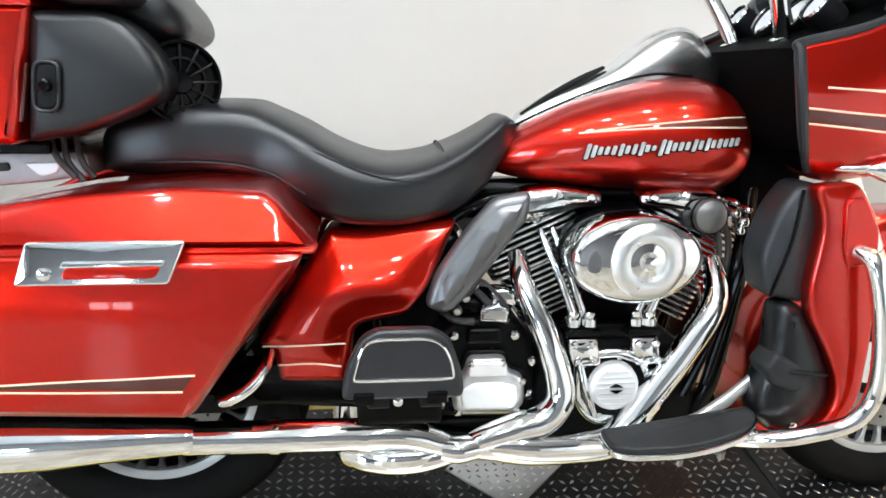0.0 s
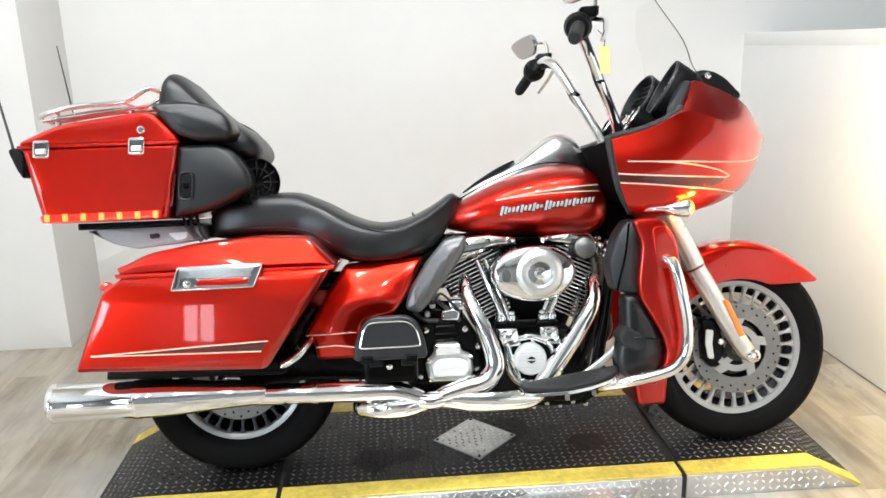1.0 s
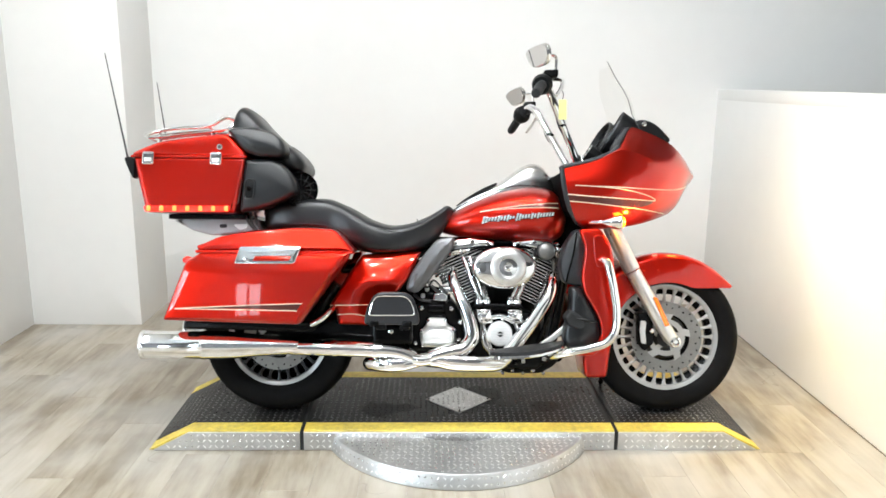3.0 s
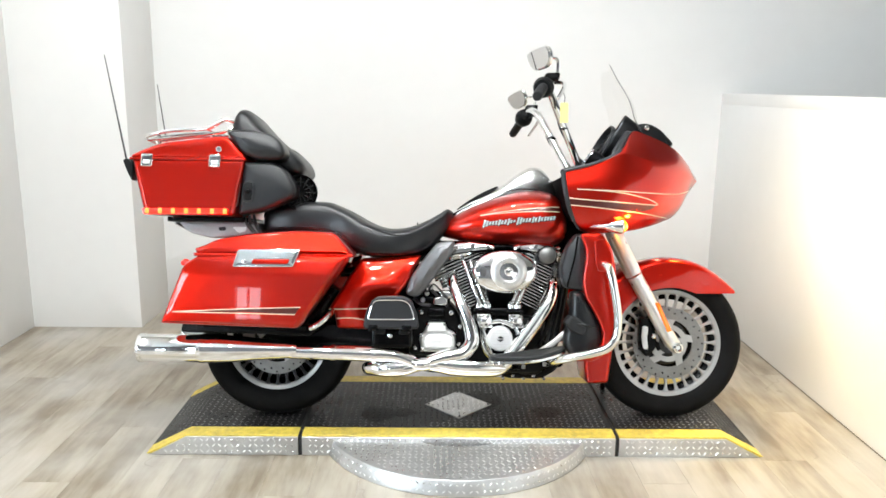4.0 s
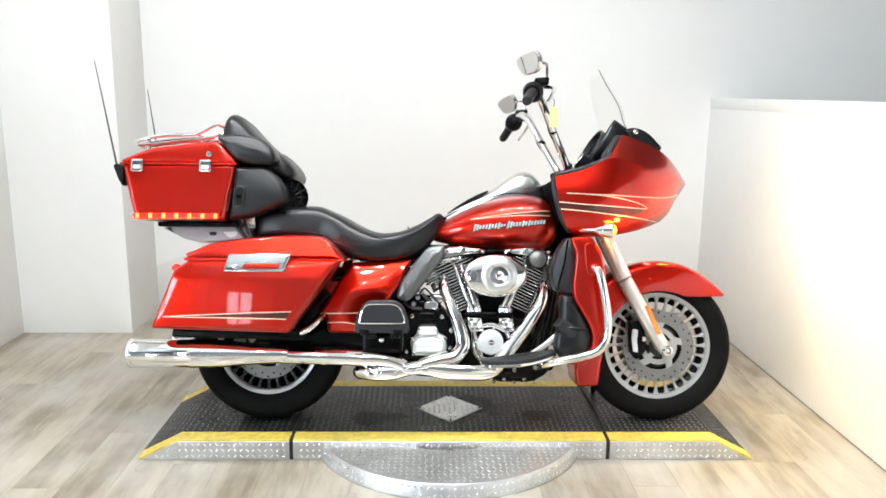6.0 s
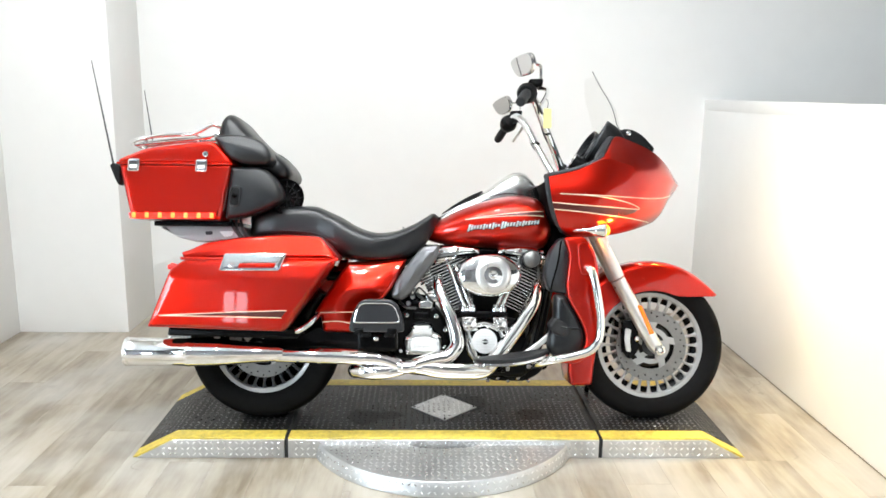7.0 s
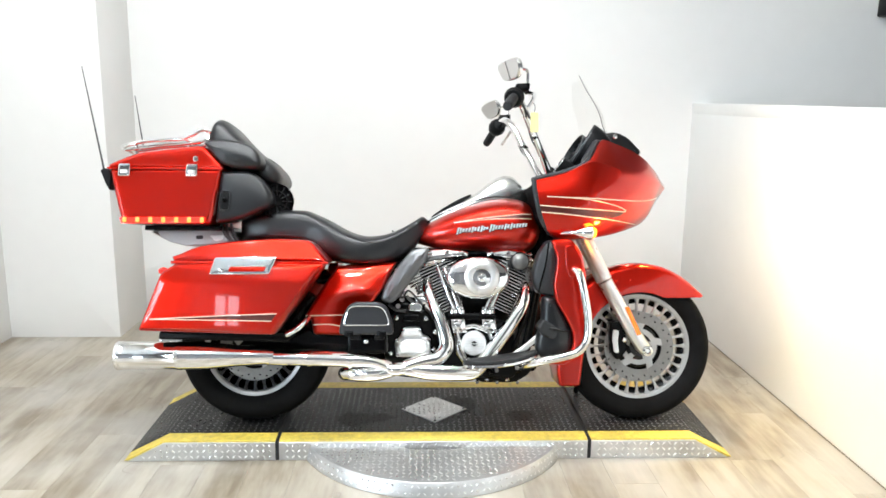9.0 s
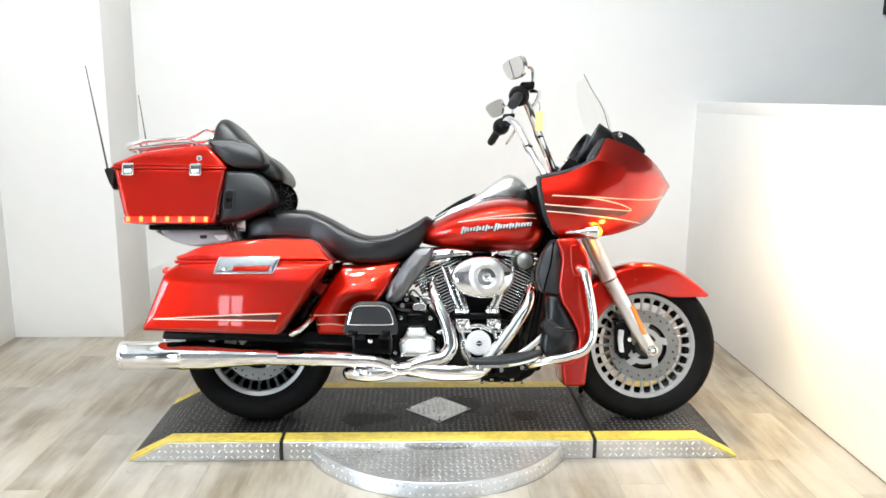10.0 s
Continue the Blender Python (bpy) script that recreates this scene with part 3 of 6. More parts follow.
def lugs(boxes, pitch, size, place, bm=None):
    """Raised lozenges of tread plate in a basket pattern; place maps plan u, v to a point and two directions."""
    verts, faces = [], []
    for u0, u1, v0, v1 in boxes:
        nu, nv = int((u1 - u0) / pitch), int((v1 - v0) / pitch)
        for i in range(nu):
            for j in range(nv):
                u, v = u0 + (i + 0.5) * (u1 - u0) / nu, v0 + (j + 0.5) * (v1 - v0) / nv
                got = place(u, v)
                if got is None:
                    continue
                o, eu, ev, nrm = got
                s = 1 if (i + j) % 2 else -1
                a = (eu + ev * s).normalized() * size
                b = (ev - eu * s).normalized() * size * 0.33
                k = len(verts)
                h = nrm * size * 0.16
                verts += [o - a, o - b, o + a, o + b, o - a * 0.5 + h, o + a * 0.5 + h]
                faces += [(k, k + 1, k + 4), (k + 1, k + 5, k + 4), (k + 1, k + 2, k + 5), (k + 2, k + 3, k + 5), (k + 3, k + 4, k + 5), (k + 3, k, k + 4)]
    return verts, faces


def lug_part(name, data, mat, parent):
    me = bpy.data.meshes.new(name)
    me.from_pydata(data[0], [], data[1])
    me.materials.append(mat)
    ob = new(name, me)
    ob.parent = parent
    return tagged(ob, "raised lozenge tread pattern", kind="stuff")


EX, EY, EZ = Vector((1, 0, 0)), Vector((0, 1, 0)), Vector((0, 0, 1))
Y0, Y1, Y2, Y3 = -0.252, -0.178, 0.315, 0.388


def deck_z(x):
    if x < -1.17:
        return TOP * (x + 1.335) / 0.165
    if x > 0.995:
        return TOP * (1.155 - x) / 0.16
    return TOP


def on_deck(x, y):
    o = Vector((x, y, deck_z(x)))
    d = Vector((1, 0, (deck_z(x + 0.001) - deck_z(x - 0.001)) / 0.002)).normalized()
    return o, d, EY, Vector((-d.z, 0, d.x))


SECTIONS = {
    "ramp": [(-1.335, 0.0), (JL - 0.008, 0.0), (JL - 0.008, TOP), (-1.17, TOP)],
    "deck": [(JL + 0.008, 0.0), (JR - 0.008, 0.0), (JR - 0.008, TOP), (JL + 0.008, TOP)],
    "end_ramp": [(JR + 0.008, 0.0), (1.155, 0.0), (0.995, TOP), (JR + 0.008, TOP)],
}
for nm, poly in SECTIONS.items():
    x0, x1 = min(p[0] for p in poly), max(p[0] for p in poly)
    sec = part("ramp" if "ramp" in nm else "deck", slab(poly, Y1, Y2, 0.0008, 1), TREAD_DARK, table, "worn black tread plate")
    part("edge_stripe", slab(poly, Y0, Y1 - 0.0005, 0.0015, 1), YELLOW, sec, "worn yellow painted edge")
    part("edge_stripe", slab(poly, Y2 + 0.0005, Y3, 0.0015, 1), YELLOW, sec, "worn yellow painted edge")
    low = [(p[0] + (0.02 if p[0] == -1.335 else -0.02 if p[0] == 1.155 else 0), max(0.001, p[1] - 0.006)) for p in poly]
    part("skirt", slab(low, Y0 - 0.008, Y0 - 0.001, 0.0015, 1), TREAD, sec, "bare aluminium tread plate skirt")
    lug_part("deck_tread", lugs([(x0 + 0.012, x1 - 0.012, Y1 + 0.006, Y2 - 0.006)], 0.0245, 0.0105, on_deck), LUG_DARK, sec)
    lug_part("stripe_tread", lugs([(x0 + 0.012, x1 - 0.012, Y0 + 0.004, Y1 - 0.002)], 0.0245, 0.0095, on_deck), YELLOW_LUG, sec)

    def on_skirt(x, z):
        if z > deck_z(x) - 0.016:
            return None
        return Vector((x, Y0 - 0.008, z)), EX, EZ, -EY
    lug_part("skirt_tread", lugs([(x0 + 0.02, x1 - 0.01, 0.004, TOP - 0.006)], 0.024, 0.0100, on_skirt), TREAD_LUG, sec)
for jx in (JL, JR):
    part("joint", slab([(jx - 0.007, 0.002), (jx + 0.007, 0.002), (jx + 0.007, TOP - 0.004), (jx - 0.007, TOP - 0.004)], Y0 - 0.006, Y3 - 0.004, 0.0005, 1), GAP, table, "dark rubber joint")
# the round table below the deck, showing along the near side
DX, DY, DR = -0.085, 0.0, 0.577
disc = part("disc", lathe([(0.30, 0.001), (DR - 0.002, 0.001), (DR, 0.004), (DR - 0.012, 0.057), (DR - 0.015, 0.060), (0.30, 0.060)], 128, Matrix.Translation((DX, DY, 0)), closed=True), TREAD, table, "round aluminium tread plate table")


def on_disc(x, y):
    if (x - DX) ** 2 + (y - DY) ** 2 > (DR - 0.03) ** 2 or y > Y0 - 0.012:
        return None
    return Vector((x, y, 0.060)), EX, EY, EZ


lug_part("disc_tread", lugs([(DX - DR, DX + DR, DY - DR, Y0)], 0.0235, 0.0105, on_disc), TREAD_LUG, disc)


def on_rim(u, z):
    a = u / DR
    x, y = DX + DR * math.sin(a), DY - DR * math.cos(a)
    if y > Y0 - 0.02:
        return None
    n = Vector((math.sin(a), -math.cos(a), 0.2)).normalized()
    r = DR - 0.012 * z / 0.057
    return Vector((DX + r * math.sin(a), DY - r * math.cos(a), z)), Vector((math.cos(a), math.sin(a), 0)), EZ, n


lug_part("rim_tread", lugs([(-0.8, 0.8, 0.004, 0.055)], 0.025, 0.0102, on_rim), TREAD_LUG, disc)
plate = part("centre_plate", lathe([(0.145, 0), (0.145, 0.003), (0.143, 0.0038)], 4, Matrix.Translation((-0.075, 0.052, TOP + 0.0005))), TREAD, table, "square bare aluminium plate laid cornerwise", angle=20)


def on_plate(x, y):
    if abs(x + 0.075) + abs(y - 0.052) > 0.133:
        return None
    return Vector((x, y, TOP + 0.0042)), EX, EY, EZ


lug_part("plate_tread", lugs([(-0.22, 0.07, -0.095, 0.2)], 0.021, 0.0095, on_plate), TREAD_LUG, plate)
for dx, dy in ((-0.13, 0), (0.13, 0), (0, -0.13), (0, 0.13)):
    part("bolt", lathe([(0.005, 0), (0.005, 0.002), (0.003, 0.003)], 10, Matrix.Translation((-0.075 + dx, 0.052 + dy, TOP + 0.0043))), BLACK, plate)

# ---- the motorcycle ----
bike = empty("motorcycle", pose(0, -0.04, TOP, 0, 0, -0.5) @ pose(0, 0, 0, -12, 0, 0), "red touring motorcycle with black seat, chrome engine and top trunk", "motorcycle")
FX, FZ, RX, RZ, WR = 0.802, 0.318, -0.842, 0.318, 0.318


def wheel(name, cx, cz, rim_r, width, spokes, disc_r, label, spoke_mat=RIM, web=True):
    """A wheel: rim as the part, with its tyre, spokes, hub, discs and bolts under it."""
    m = at(cx, 0, cz)
    w = width / 2
    rim = part(name, lathe([(rim_r - 0.024, w * 0.50), (rim_r - 0.020, w * 0.64), (rim_r - 0.006, w * 0.72), (rim_r + 0.006, w * 0.70), (rim_r + 0.004, w * 0.55)], 72, m, closed=True), RIM, bike, label)
    part("far_lip", lathe([(rim_r - 0.022, -w * 0.55), (rim_r - 0.006, -w * 0.72), (rim_r + 0.006, -w * 0.70), (rim_r + 0.004, -w * 0.55)], 72, m, closed=True), BLACK, rim)
    part("barrel", lathe([(rim_r - 0.028, -w * 0.60), (rim_r - 0.002, -w * 0.62), (rim_r - 0.002, w * 0.54), (rim_r - 0.026, w * 0.40), (rim_r - 0.046, w * 0.18), (rim_r - 0.044, -w * 0.2)], 72, m, closed=True), BLACK, rim, "black rim barrel")
    prof = [(rim_r - 0.004, -w * 0.72), (rim_r + 0.016, -w * 0.92), (rim_r + 0.045, -w), (WR - 0.026, -w * 0.93), (WR - 0.008, -w * 0.66), (WR, -w * 0.25), (WR, w * 0.25), (WR - 0.008, w * 0.66), (WR - 0.026, w * 0.93), (rim_r + 0.045, w), (rim_r + 0.016, w * 0.92), (rim_r - 0.004, w * 0.72)]
    tyre = part("tyre", lathe(curve(prof, 3), 96, m, closed=True), RUBBER, rim, "black rubber road tyre")
    # tread grooves as thin sunken-looking ribs on the shoulder
    g = tube([(0.0, 0.0, WR - 0.0035), (0.014, 0.28 * w, WR - 0.006), (0.034, 0.62 * w, WR - 0.0125)], [0.0012, 0.0022, 0.0012], 5, 3)
    groove = part("tread_groove", g, GAP, rim, m=m @ pose(0, 0, 0, 0, 0, 0))
    groove.matrix_basis = Matrix.Translation((cx, 0, cz)) @ Matrix.Rotation(0.0, 4, "Y") @ Matrix.Scale(-1, 4, EY)
    for i in range(1, 30):
        again(groove, Matrix.Translation((cx, 0, cz)) @ Matrix.Rotation(2 * math.pi * i / 30, 4, "Y") @ Matrix.Scale(-1, 4, EY), rim)
    sp = bmesh.new()
    r0, r1, zf = disc_r - 0.012, rim_r - 0.018, w * 0.56
    rows = []
    for q, hw, dz in ((0, 0.0110, -0.010), (0.25, 0.0058, -0.004), (0.5, 0.0046, 0.0), (0.68, 0.0050, 0.001), (0.80, 0.0066, 0.001), (0.88, 0.0094, 0.001), (0.94, 0.0140, 0.001), (1, 0.0220, 0.001)):
        r = r0 + (r1 - r0) * q
        rows.append([(-hw, r, zf + dz - 0.016), (hw, r, zf + dz - 0.016), (hw, r, zf + dz - 0.002), (hw * 0.6, r, zf + dz), (-hw * 0.6, r, zf + dz), (-hw, r, zf + dz - 0.002)])
    loft(sp, rows)
    one = part("spoke", sp, spoke_mat, rim)
    one.matrix_basis = m
    for i in range(1, spokes):
        again(one, m @ Matrix.Rotation(2 * math.pi * i / spokes, 4, "Z"), rim)
    part("spoke_ring", lathe([(0.085, zf - 0.040), (r0 + 0.006, zf - 0.026), (r0 + 0.004, zf - 0.010), (0.085, zf - 0.024)], 56, m, closed=True), FIN_BLACK, rim)
    if web:
        part("wheel_web", lathe([(0.08, -0.016), (r1 - 0.026, -0.016), (r1 - 0.026, -0.008), (0.08, -0.008)], 56, m, closed=True), MATTE, rim, "black inner wheel web")
    part("hub", lathe([(0.02, -0.07), (0.05, -0.07), (0.085, -0.03), (0.095, 0.0), (0.095, 0.022), (0.06, 0.04), (0.04, 0.065), (0.02, 0.066)], 48, m, closed=True), GREY, rim)
    for s in (1, -1):
        zo = 0.058 * s
        inner = disc_r * 0.66
        dsk = part("brake_disc", lathe([(inner, zo - 0.0025), (disc_r, zo - 0.0025), (disc_r, zo + 0.0025), (inner, zo + 0.0025)], 72, m, closed=True), STEEL, rim, "drilled steel brake disc")
        part("disc_carrier", lathe([(disc_r * 0.38, zo - 0.002), (disc_r * 0.52, zo - 0.002), (disc_r * 0.52, zo + 0.004), (disc_r * 0.38, zo + 0.004)], 48, m, closed=True), RIM, rim, "silver disc carrier")
        part("carrier_hub", lathe([(disc_r * 0.12, zo - 0.002), (disc_r * 0.24, zo - 0.002), (disc_r * 0.24, zo + 0.007), (disc_r * 0.12, zo + 0.007)], 40, m, closed=True), RIM, rim)
        tongue = bmesh.new()
        loft(tongue, [[(-0.013, disc_r * 0.23, zo - 0.002), (0.009, disc_r * 0.23, zo - 0.002), (0.009, disc_r * 0.23, zo + 0.005), (-0.013, disc_r * 0.23, zo + 0.005)], [(-0.004, disc_r * 0.39, zo - 0.002), (0.017, disc_r * 0.385, zo - 0.002), (0.017, disc_r * 0.385, zo + 0.0035), (-0.004, disc_r * 0.39, zo + 0.0035)]])
        tip = part("carrier_arm", tongue, RIM, rim)
        tip.matrix_basis = m
        for i in range(1, 5):
            again(tip, m @ Matrix.Rotation(2 * math.pi * i / 5, 4, "Z"), rim)
        arm = bmesh.new()
        loft(arm, [[(-0.016, disc_r * 0.505, zo - 0.002), (0.016, disc_r * 0.505, zo - 0.002), (0.016, disc_r * 0.505, zo + 0.0035), (-0.016, disc_r * 0.505, zo + 0.0035)], [(-0.002, disc_r * 0.675, zo - 0.002), (0.028, disc_r * 0.655, zo - 0.002), (0.028, disc_r * 0.655, zo + 0.0035), (-0.002, disc_r * 0.675, zo + 0.0035)]])
        leg = part("disc_arm", arm, RIM, rim)
        leg.matrix_basis = m
        for i in range(1, 5):
            again(leg, m @ Matrix.Rotation(2 * math.pi * i / 5, 4, "Z"), rim)
        if s == 1:
            hole = part("disc_hole", lathe([(0.0035, zo + 0.0026), (0.0035, zo + 0.0031)], 8, Matrix.Translation((0, disc_r * 0.935, 0))), BLACK, rim)
            hole.matrix_basis = m
            for i in range(1, 32):
                again(hole, m @ Matrix.Rotation(2 * math.pi * i / 32, 4, "Z") @ Matrix.Translation((0, -0.013 * (i % 2), 0)), rim)
    return rim


front_wheel = wheel("front_wheel", FX, FZ, 0.229, 0.125, 28, 0.150, "silver cast wheel with many short spokes", web=False)
# rear spokes take charcoal instead of silver: the wheel's shade put into colour
rear_wheel = wheel("rear_wheel", RX, RZ, 0.215, 0.170, 28, 0.146, "cast wheel with a silver rim and many short spokes, coloured dark for shade", GREY)
part("drive_pulley", lathe([(0.03, -0.102), (0.150, -0.102), (0.160, -0.100), (0.160, -0.070), (0.03, -0.074)], 56, at(RX, 0, RZ), closed=True), MATTE, rear_wheel, "black drive belt pulley")
# fork and front brake
for s in (-1, 1):
    y = 0.125 * s
    leg = part("fork_leg", tube([(0.822, y, 0.300), (0.786, y, 0.345), (0.690, y, 0.513), (0.640, y, 0.600)], [0.024, 0.030, 0.031, 0.031], 20, 4), SATIN, bike, "satin silver fork leg")
    part("fork_tube", tube([(0.636, y, 0.606), (0.600, y, 0.678), (0.556, y, 0.765), (0.48, y, 0.92)], [0.0345, 0.0345, 0.033, 0.033], 20, 2), SATIN, leg, "polished fork cover")
    part("axle_nut", lathe([(0.012, 0), (0.021, 0.002), (0.021, 0.016), (0.013, 0.020), (0.008, 0.014)], 24, at(0.81, y - 0.026 if s < 0 else y + 0.026, 0.312, SIDE if s < 0 else Matrix.Rotation(radians(-90), 4, "X"))), CHROME, leg, "chrome axle end")
    rf = slab(roundpoly([(0.716, 0.496), (0.735, 0.494), (0.787, 0.380), (0.767, 0.374)], 0.004, 2), (y + 0.033 * s), (y + 0.026 * s), 0.002, 2)
    part("fork_reflector", rf, AMBER, leg, "long amber reflector")
    cal = slab(roundpoly([(0.668, 0.425), (0.716, 0.430), (0.742, 0.352), (0.738, 0.298), (0.700, 0.262), (0.672, 0.30)], 0.012, 3), 0.098 * s, 0.03 * s, 0.006)
    calp = part("brake_caliper", cal, BLACK, bike, "black brake caliper with silver face")
    part("caliper_face", slab(roundpoly([(0.680, 0.395), (0.706, 0.390), (0.700, 0.345), (0.706, 0.295), (0.684, 0.298), (0.676, 0.35)], 0.008, 3), 0.104 * s, 0.099 * s, 0.002), SATIN, calp)
    part("caliper_bolt", lathe([(0.010, 0), (0.010, 0.008), (0.006, 0.011)], 14, at(0.728, 0.1 * s, 0.352, SIDE if s < 0 else Matrix.Rotation(radians(-90), 4, "X"))), CHROME, calp)
bm, rings = bmesh.new(), []
for i in range(49):
    th = radians(38 + 168 * i / 48)
    deg = math.degrees(th)
    ro = 0.354 + 0.010 * math.exp(-((deg - 150) / 40) ** 2) + 0.007 * math.exp(-((deg - 90) / 40) ** 2)
    tip = min(1.0, i / 5)
    ri = max(0.235, min(ro - 0.012, 0.212 / max(0.2, math.sin(th)))) if deg < 112 else 0.235 + 0.055 * min(1.0, max(0.0, (deg - 150) / 50))
    w = 0.084 * (0.72 + 0.28 * math.sqrt(tip)) * (1.0 if deg < 200 else 1.0 - 0.1 * (deg - 200) / 20)
    def arch(g):
        half = [(-(w - g), ri)]
        for q in range(7):
            a = math.pi / 2 * q / 6
            half.append((-(w - g) + (w - g) * 0.62 * (1 - math.cos(a)), ro - g - 0.03 * tip + 0.03 * tip * math.sin(a)))
        return half + [(-y, r) for y, r in reversed(half)]
    rings.append([(FX + r * math.cos(th), y, FZ + r * math.sin(th)) for y, r in arch(0) + arch(0.004)[::-1]])
part("front_fender", loft(bm, rings), RED, bike, "glossy red front mudguard wrapping the wheel")
for x, z in ((0.70, 0.60), (0.76, 0.603)):
    part("fender_bolt", lathe([(0.006, 0), (0.006, 0.003), (0.003, 0.005)], 12, at(x, -0.083, z)), RED, bike)

# fairing: rails along one side panel from its rear edge to the nose, as x, half width, height
RAILS = [
    [(0.385, 0.215, 0.792), (0.42, 0.220, 0.774), (0.52, 0.215, 0.780), (0.61, 0.185, 0.791), (0.69, 0.145, 0.812), (0.76, 0.10, 0.834), (0.80, 0.06, 0.848), (0.820, 0.010, 0.858)],
    [(0.374, 0.300, 0.792), (0.42, 0.290, 0.775), (0.52, 0.278, 0.781), (0.61, 0.242, 0.792), (0.69, 0.210, 0.811), (0.76, 0.150, 0.833), (0.80, 0.100, 0.848), (0.822, 0.015, 0.858)],
    [(0.338, 0.342, 0.845), (0.42, 0.350, 0.838), (0.52, 0.346, 0.840), (0.61, 0.316, 0.846), (0.69, 0.270, 0.856), (0.77, 0.202, 0.870), (0.822, 0.132, 0.884), (0.852, 0.015, 0.895)],
    [(0.318, 0.358, 0.925), (0.42, 0.366, 0.930), (0.52, 0.363, 0.940), (0.605, 0.340, 0.946), (0.685, 0.298, 0.948), (0.775, 0.226, 0.950), (0.846, 0.142, 0.950), (0.890, 0.015, 0.948)],
    [(0.310, 0.353, 1.000), (0.419, 0.359, 1.026), (0.523, 0.357, 1.074), (0.600, 0.336, 1.065), (0.678, 0.299, 1.046), (0.781, 0.219, 1.028), (0.868, 0.130, 1.016), (0.928, 0.015, 1.006)],
    [(0.310, 0.346, 1.007), (0.419, 0.349, 1.034), (0.527, 0.340, 1.088), (0.587, 0.268, 1.172), (0.646, 0.246, 1.166), (0.766, 0.192, 1.125), (0.852, 0.114, 1.072), (0.926, 0.012, 1.012)],
]
DENSE = [curve(r, 6) for r in RAILS]
FSECTIONS = []
for k in range(len(DENSE[0])):
    low = curve([r[k] for r in DENSE[:5]], 5)
    a, b = DENSE[4][k], DENSE[5][k]
    bulge = 0.03 * float(np.linalg.norm(b - a))
    FSECTIONS.append([tuple(p) for p in low] + [tuple(a + (b - a) * q + np.array((0.0, 1.0, 0.6)) * bulge * 4 * q * (1 - q)) for q in (0.25, 0.5, 0.75, 1.0)])
FPOINTS = np.array([p for sec in FSECTIONS for p in sec[5:21]])


def fair_y(x, z, lift=0.0022):
    """The near side of the fairing at a length and height."""
    d = np.hypot(FPOINTS[:, 0] - x, FPOINTS[:, 2] - z)
    near = np.argsort(d)[:6]
    w = 1.0 / (d[near] + 1e-4) ** 2
    return -(float((FPOINTS[near, 1] * w).sum() / w.sum()) + lift)


def fairing_side(side):
    bm, rings = bmesh.new(), []
    for sec in FSECTIONS:
        inner = [(x, max(0.004, w - 0.007), z) for x, w, z in reversed(sec)]
        rings.append([(x, w * side, z) for x, w, z in sec + inner])
    return loft(bm, rings)


fairing = part("fairing", fairing_side(-1), RED, bike, "glossy red shark-nose fairing", angle=20)
part("far_panel", fairing_side(1), RED, fairing, angle=20)
bm, rings = bmesh.new(), []
for sec in FSECTIONS[18:]:
    x, w, z = sec[-1]
    over = [(x, w * math.sin(math.pi / 2 * q / 6), z + 0.012 * math.cos(math.pi / 2 * q / 6) - 0.001) for q in range(-6, 7)]
    rings.append(over + [(x, y, zz - 0.006) for x, y, zz in reversed(over)])
part("nose_panel", loft(bm, rings), RED, fairing, "red nose top panel")
bm, rings = bmesh.new(), []
for x, w, z in FSECTIONS[-1]:
    rings.append([(x, -w, z), (x, w, z), (x - 0.02, w, z), (x - 0.02, -w, z)])
part("front_panel", loft(bm, rings), MATTE, fairing, "black front panel between the headlights")
# the dished black inside, deeper towards the middle
bm, rings = bmesh.new(), []
for v in range(11):
    z0 = 0.80 + 0.20 * v / 10
    row = []
    for u in range(-8, 9):
        edge = 0.345 - 0.045 * max(0.0, 1 - v / 2.5)
        row.append((0.335 + 0.10 * (1 - (u / 8) ** 2) ** 0.5 + (0.04 * max(0.0, 1 - v / 3)), edge * u / 8, z0))
    rings.append(row + [(x + 0.012, y, z) for x, y, z in reversed(row)])
part("rear_panel", loft(bm, rings), MATTE, fairing, "matte black fairing inside")


def fair_line(pts, r=0.0019):
    part("pinstripe", tube([(x, fair_y(x, z), z) for x, z in [tuple(p) for p in curve(pts, 5)]], r, 6, 1, smooth=False, flat=0.6), GOLD, fairing, "gold pinstripe")


fair_line([(0.355, 0.938), (0.416, 0.935), (0.52, 0.932), (0.625, 0.929), (0.732, 0.930), (0.804, 0.938), (0.868, 0.957)])
fair_line([(0.416, 0.935), (0.483, 0.930), (0.553, 0.922), (0.636, 0.906), (0.676, 0.893), (0.684, 0.886), (0.668, 0.884), (0.625, 0.885), (0.531, 0.889), (0.417, 0.896), (0.326, 0.904)])
fair_line([(0.330, 0.878), (0.439, 0.868), (0.531, 0.858), (0.603, 0.852), (0.698, 0.842), (0.752, 0.838)])
FBAND = [tuple(p) for p in curve([(0.328, 0.901), (0.417, 0.893), (0.531, 0.886), (0.625, 0.882), (0.672, 0.881), (0.655, 0.868), (0.603, 0.856), (0.531, 0.861), (0.439, 0.871), (0.331, 0.881)], 3)]
part("stripe_band", slab(FBAND, fair_y(0.5, 0.885, 0.0012), fair_y(0.5, 0.885, -0.006), 0.0002, 1, slope=lambda x, z: fair_y(x, z) - fair_y(0.5, 0.885), fine=40), RED_DARK, fairing, "dark brown stripe band")
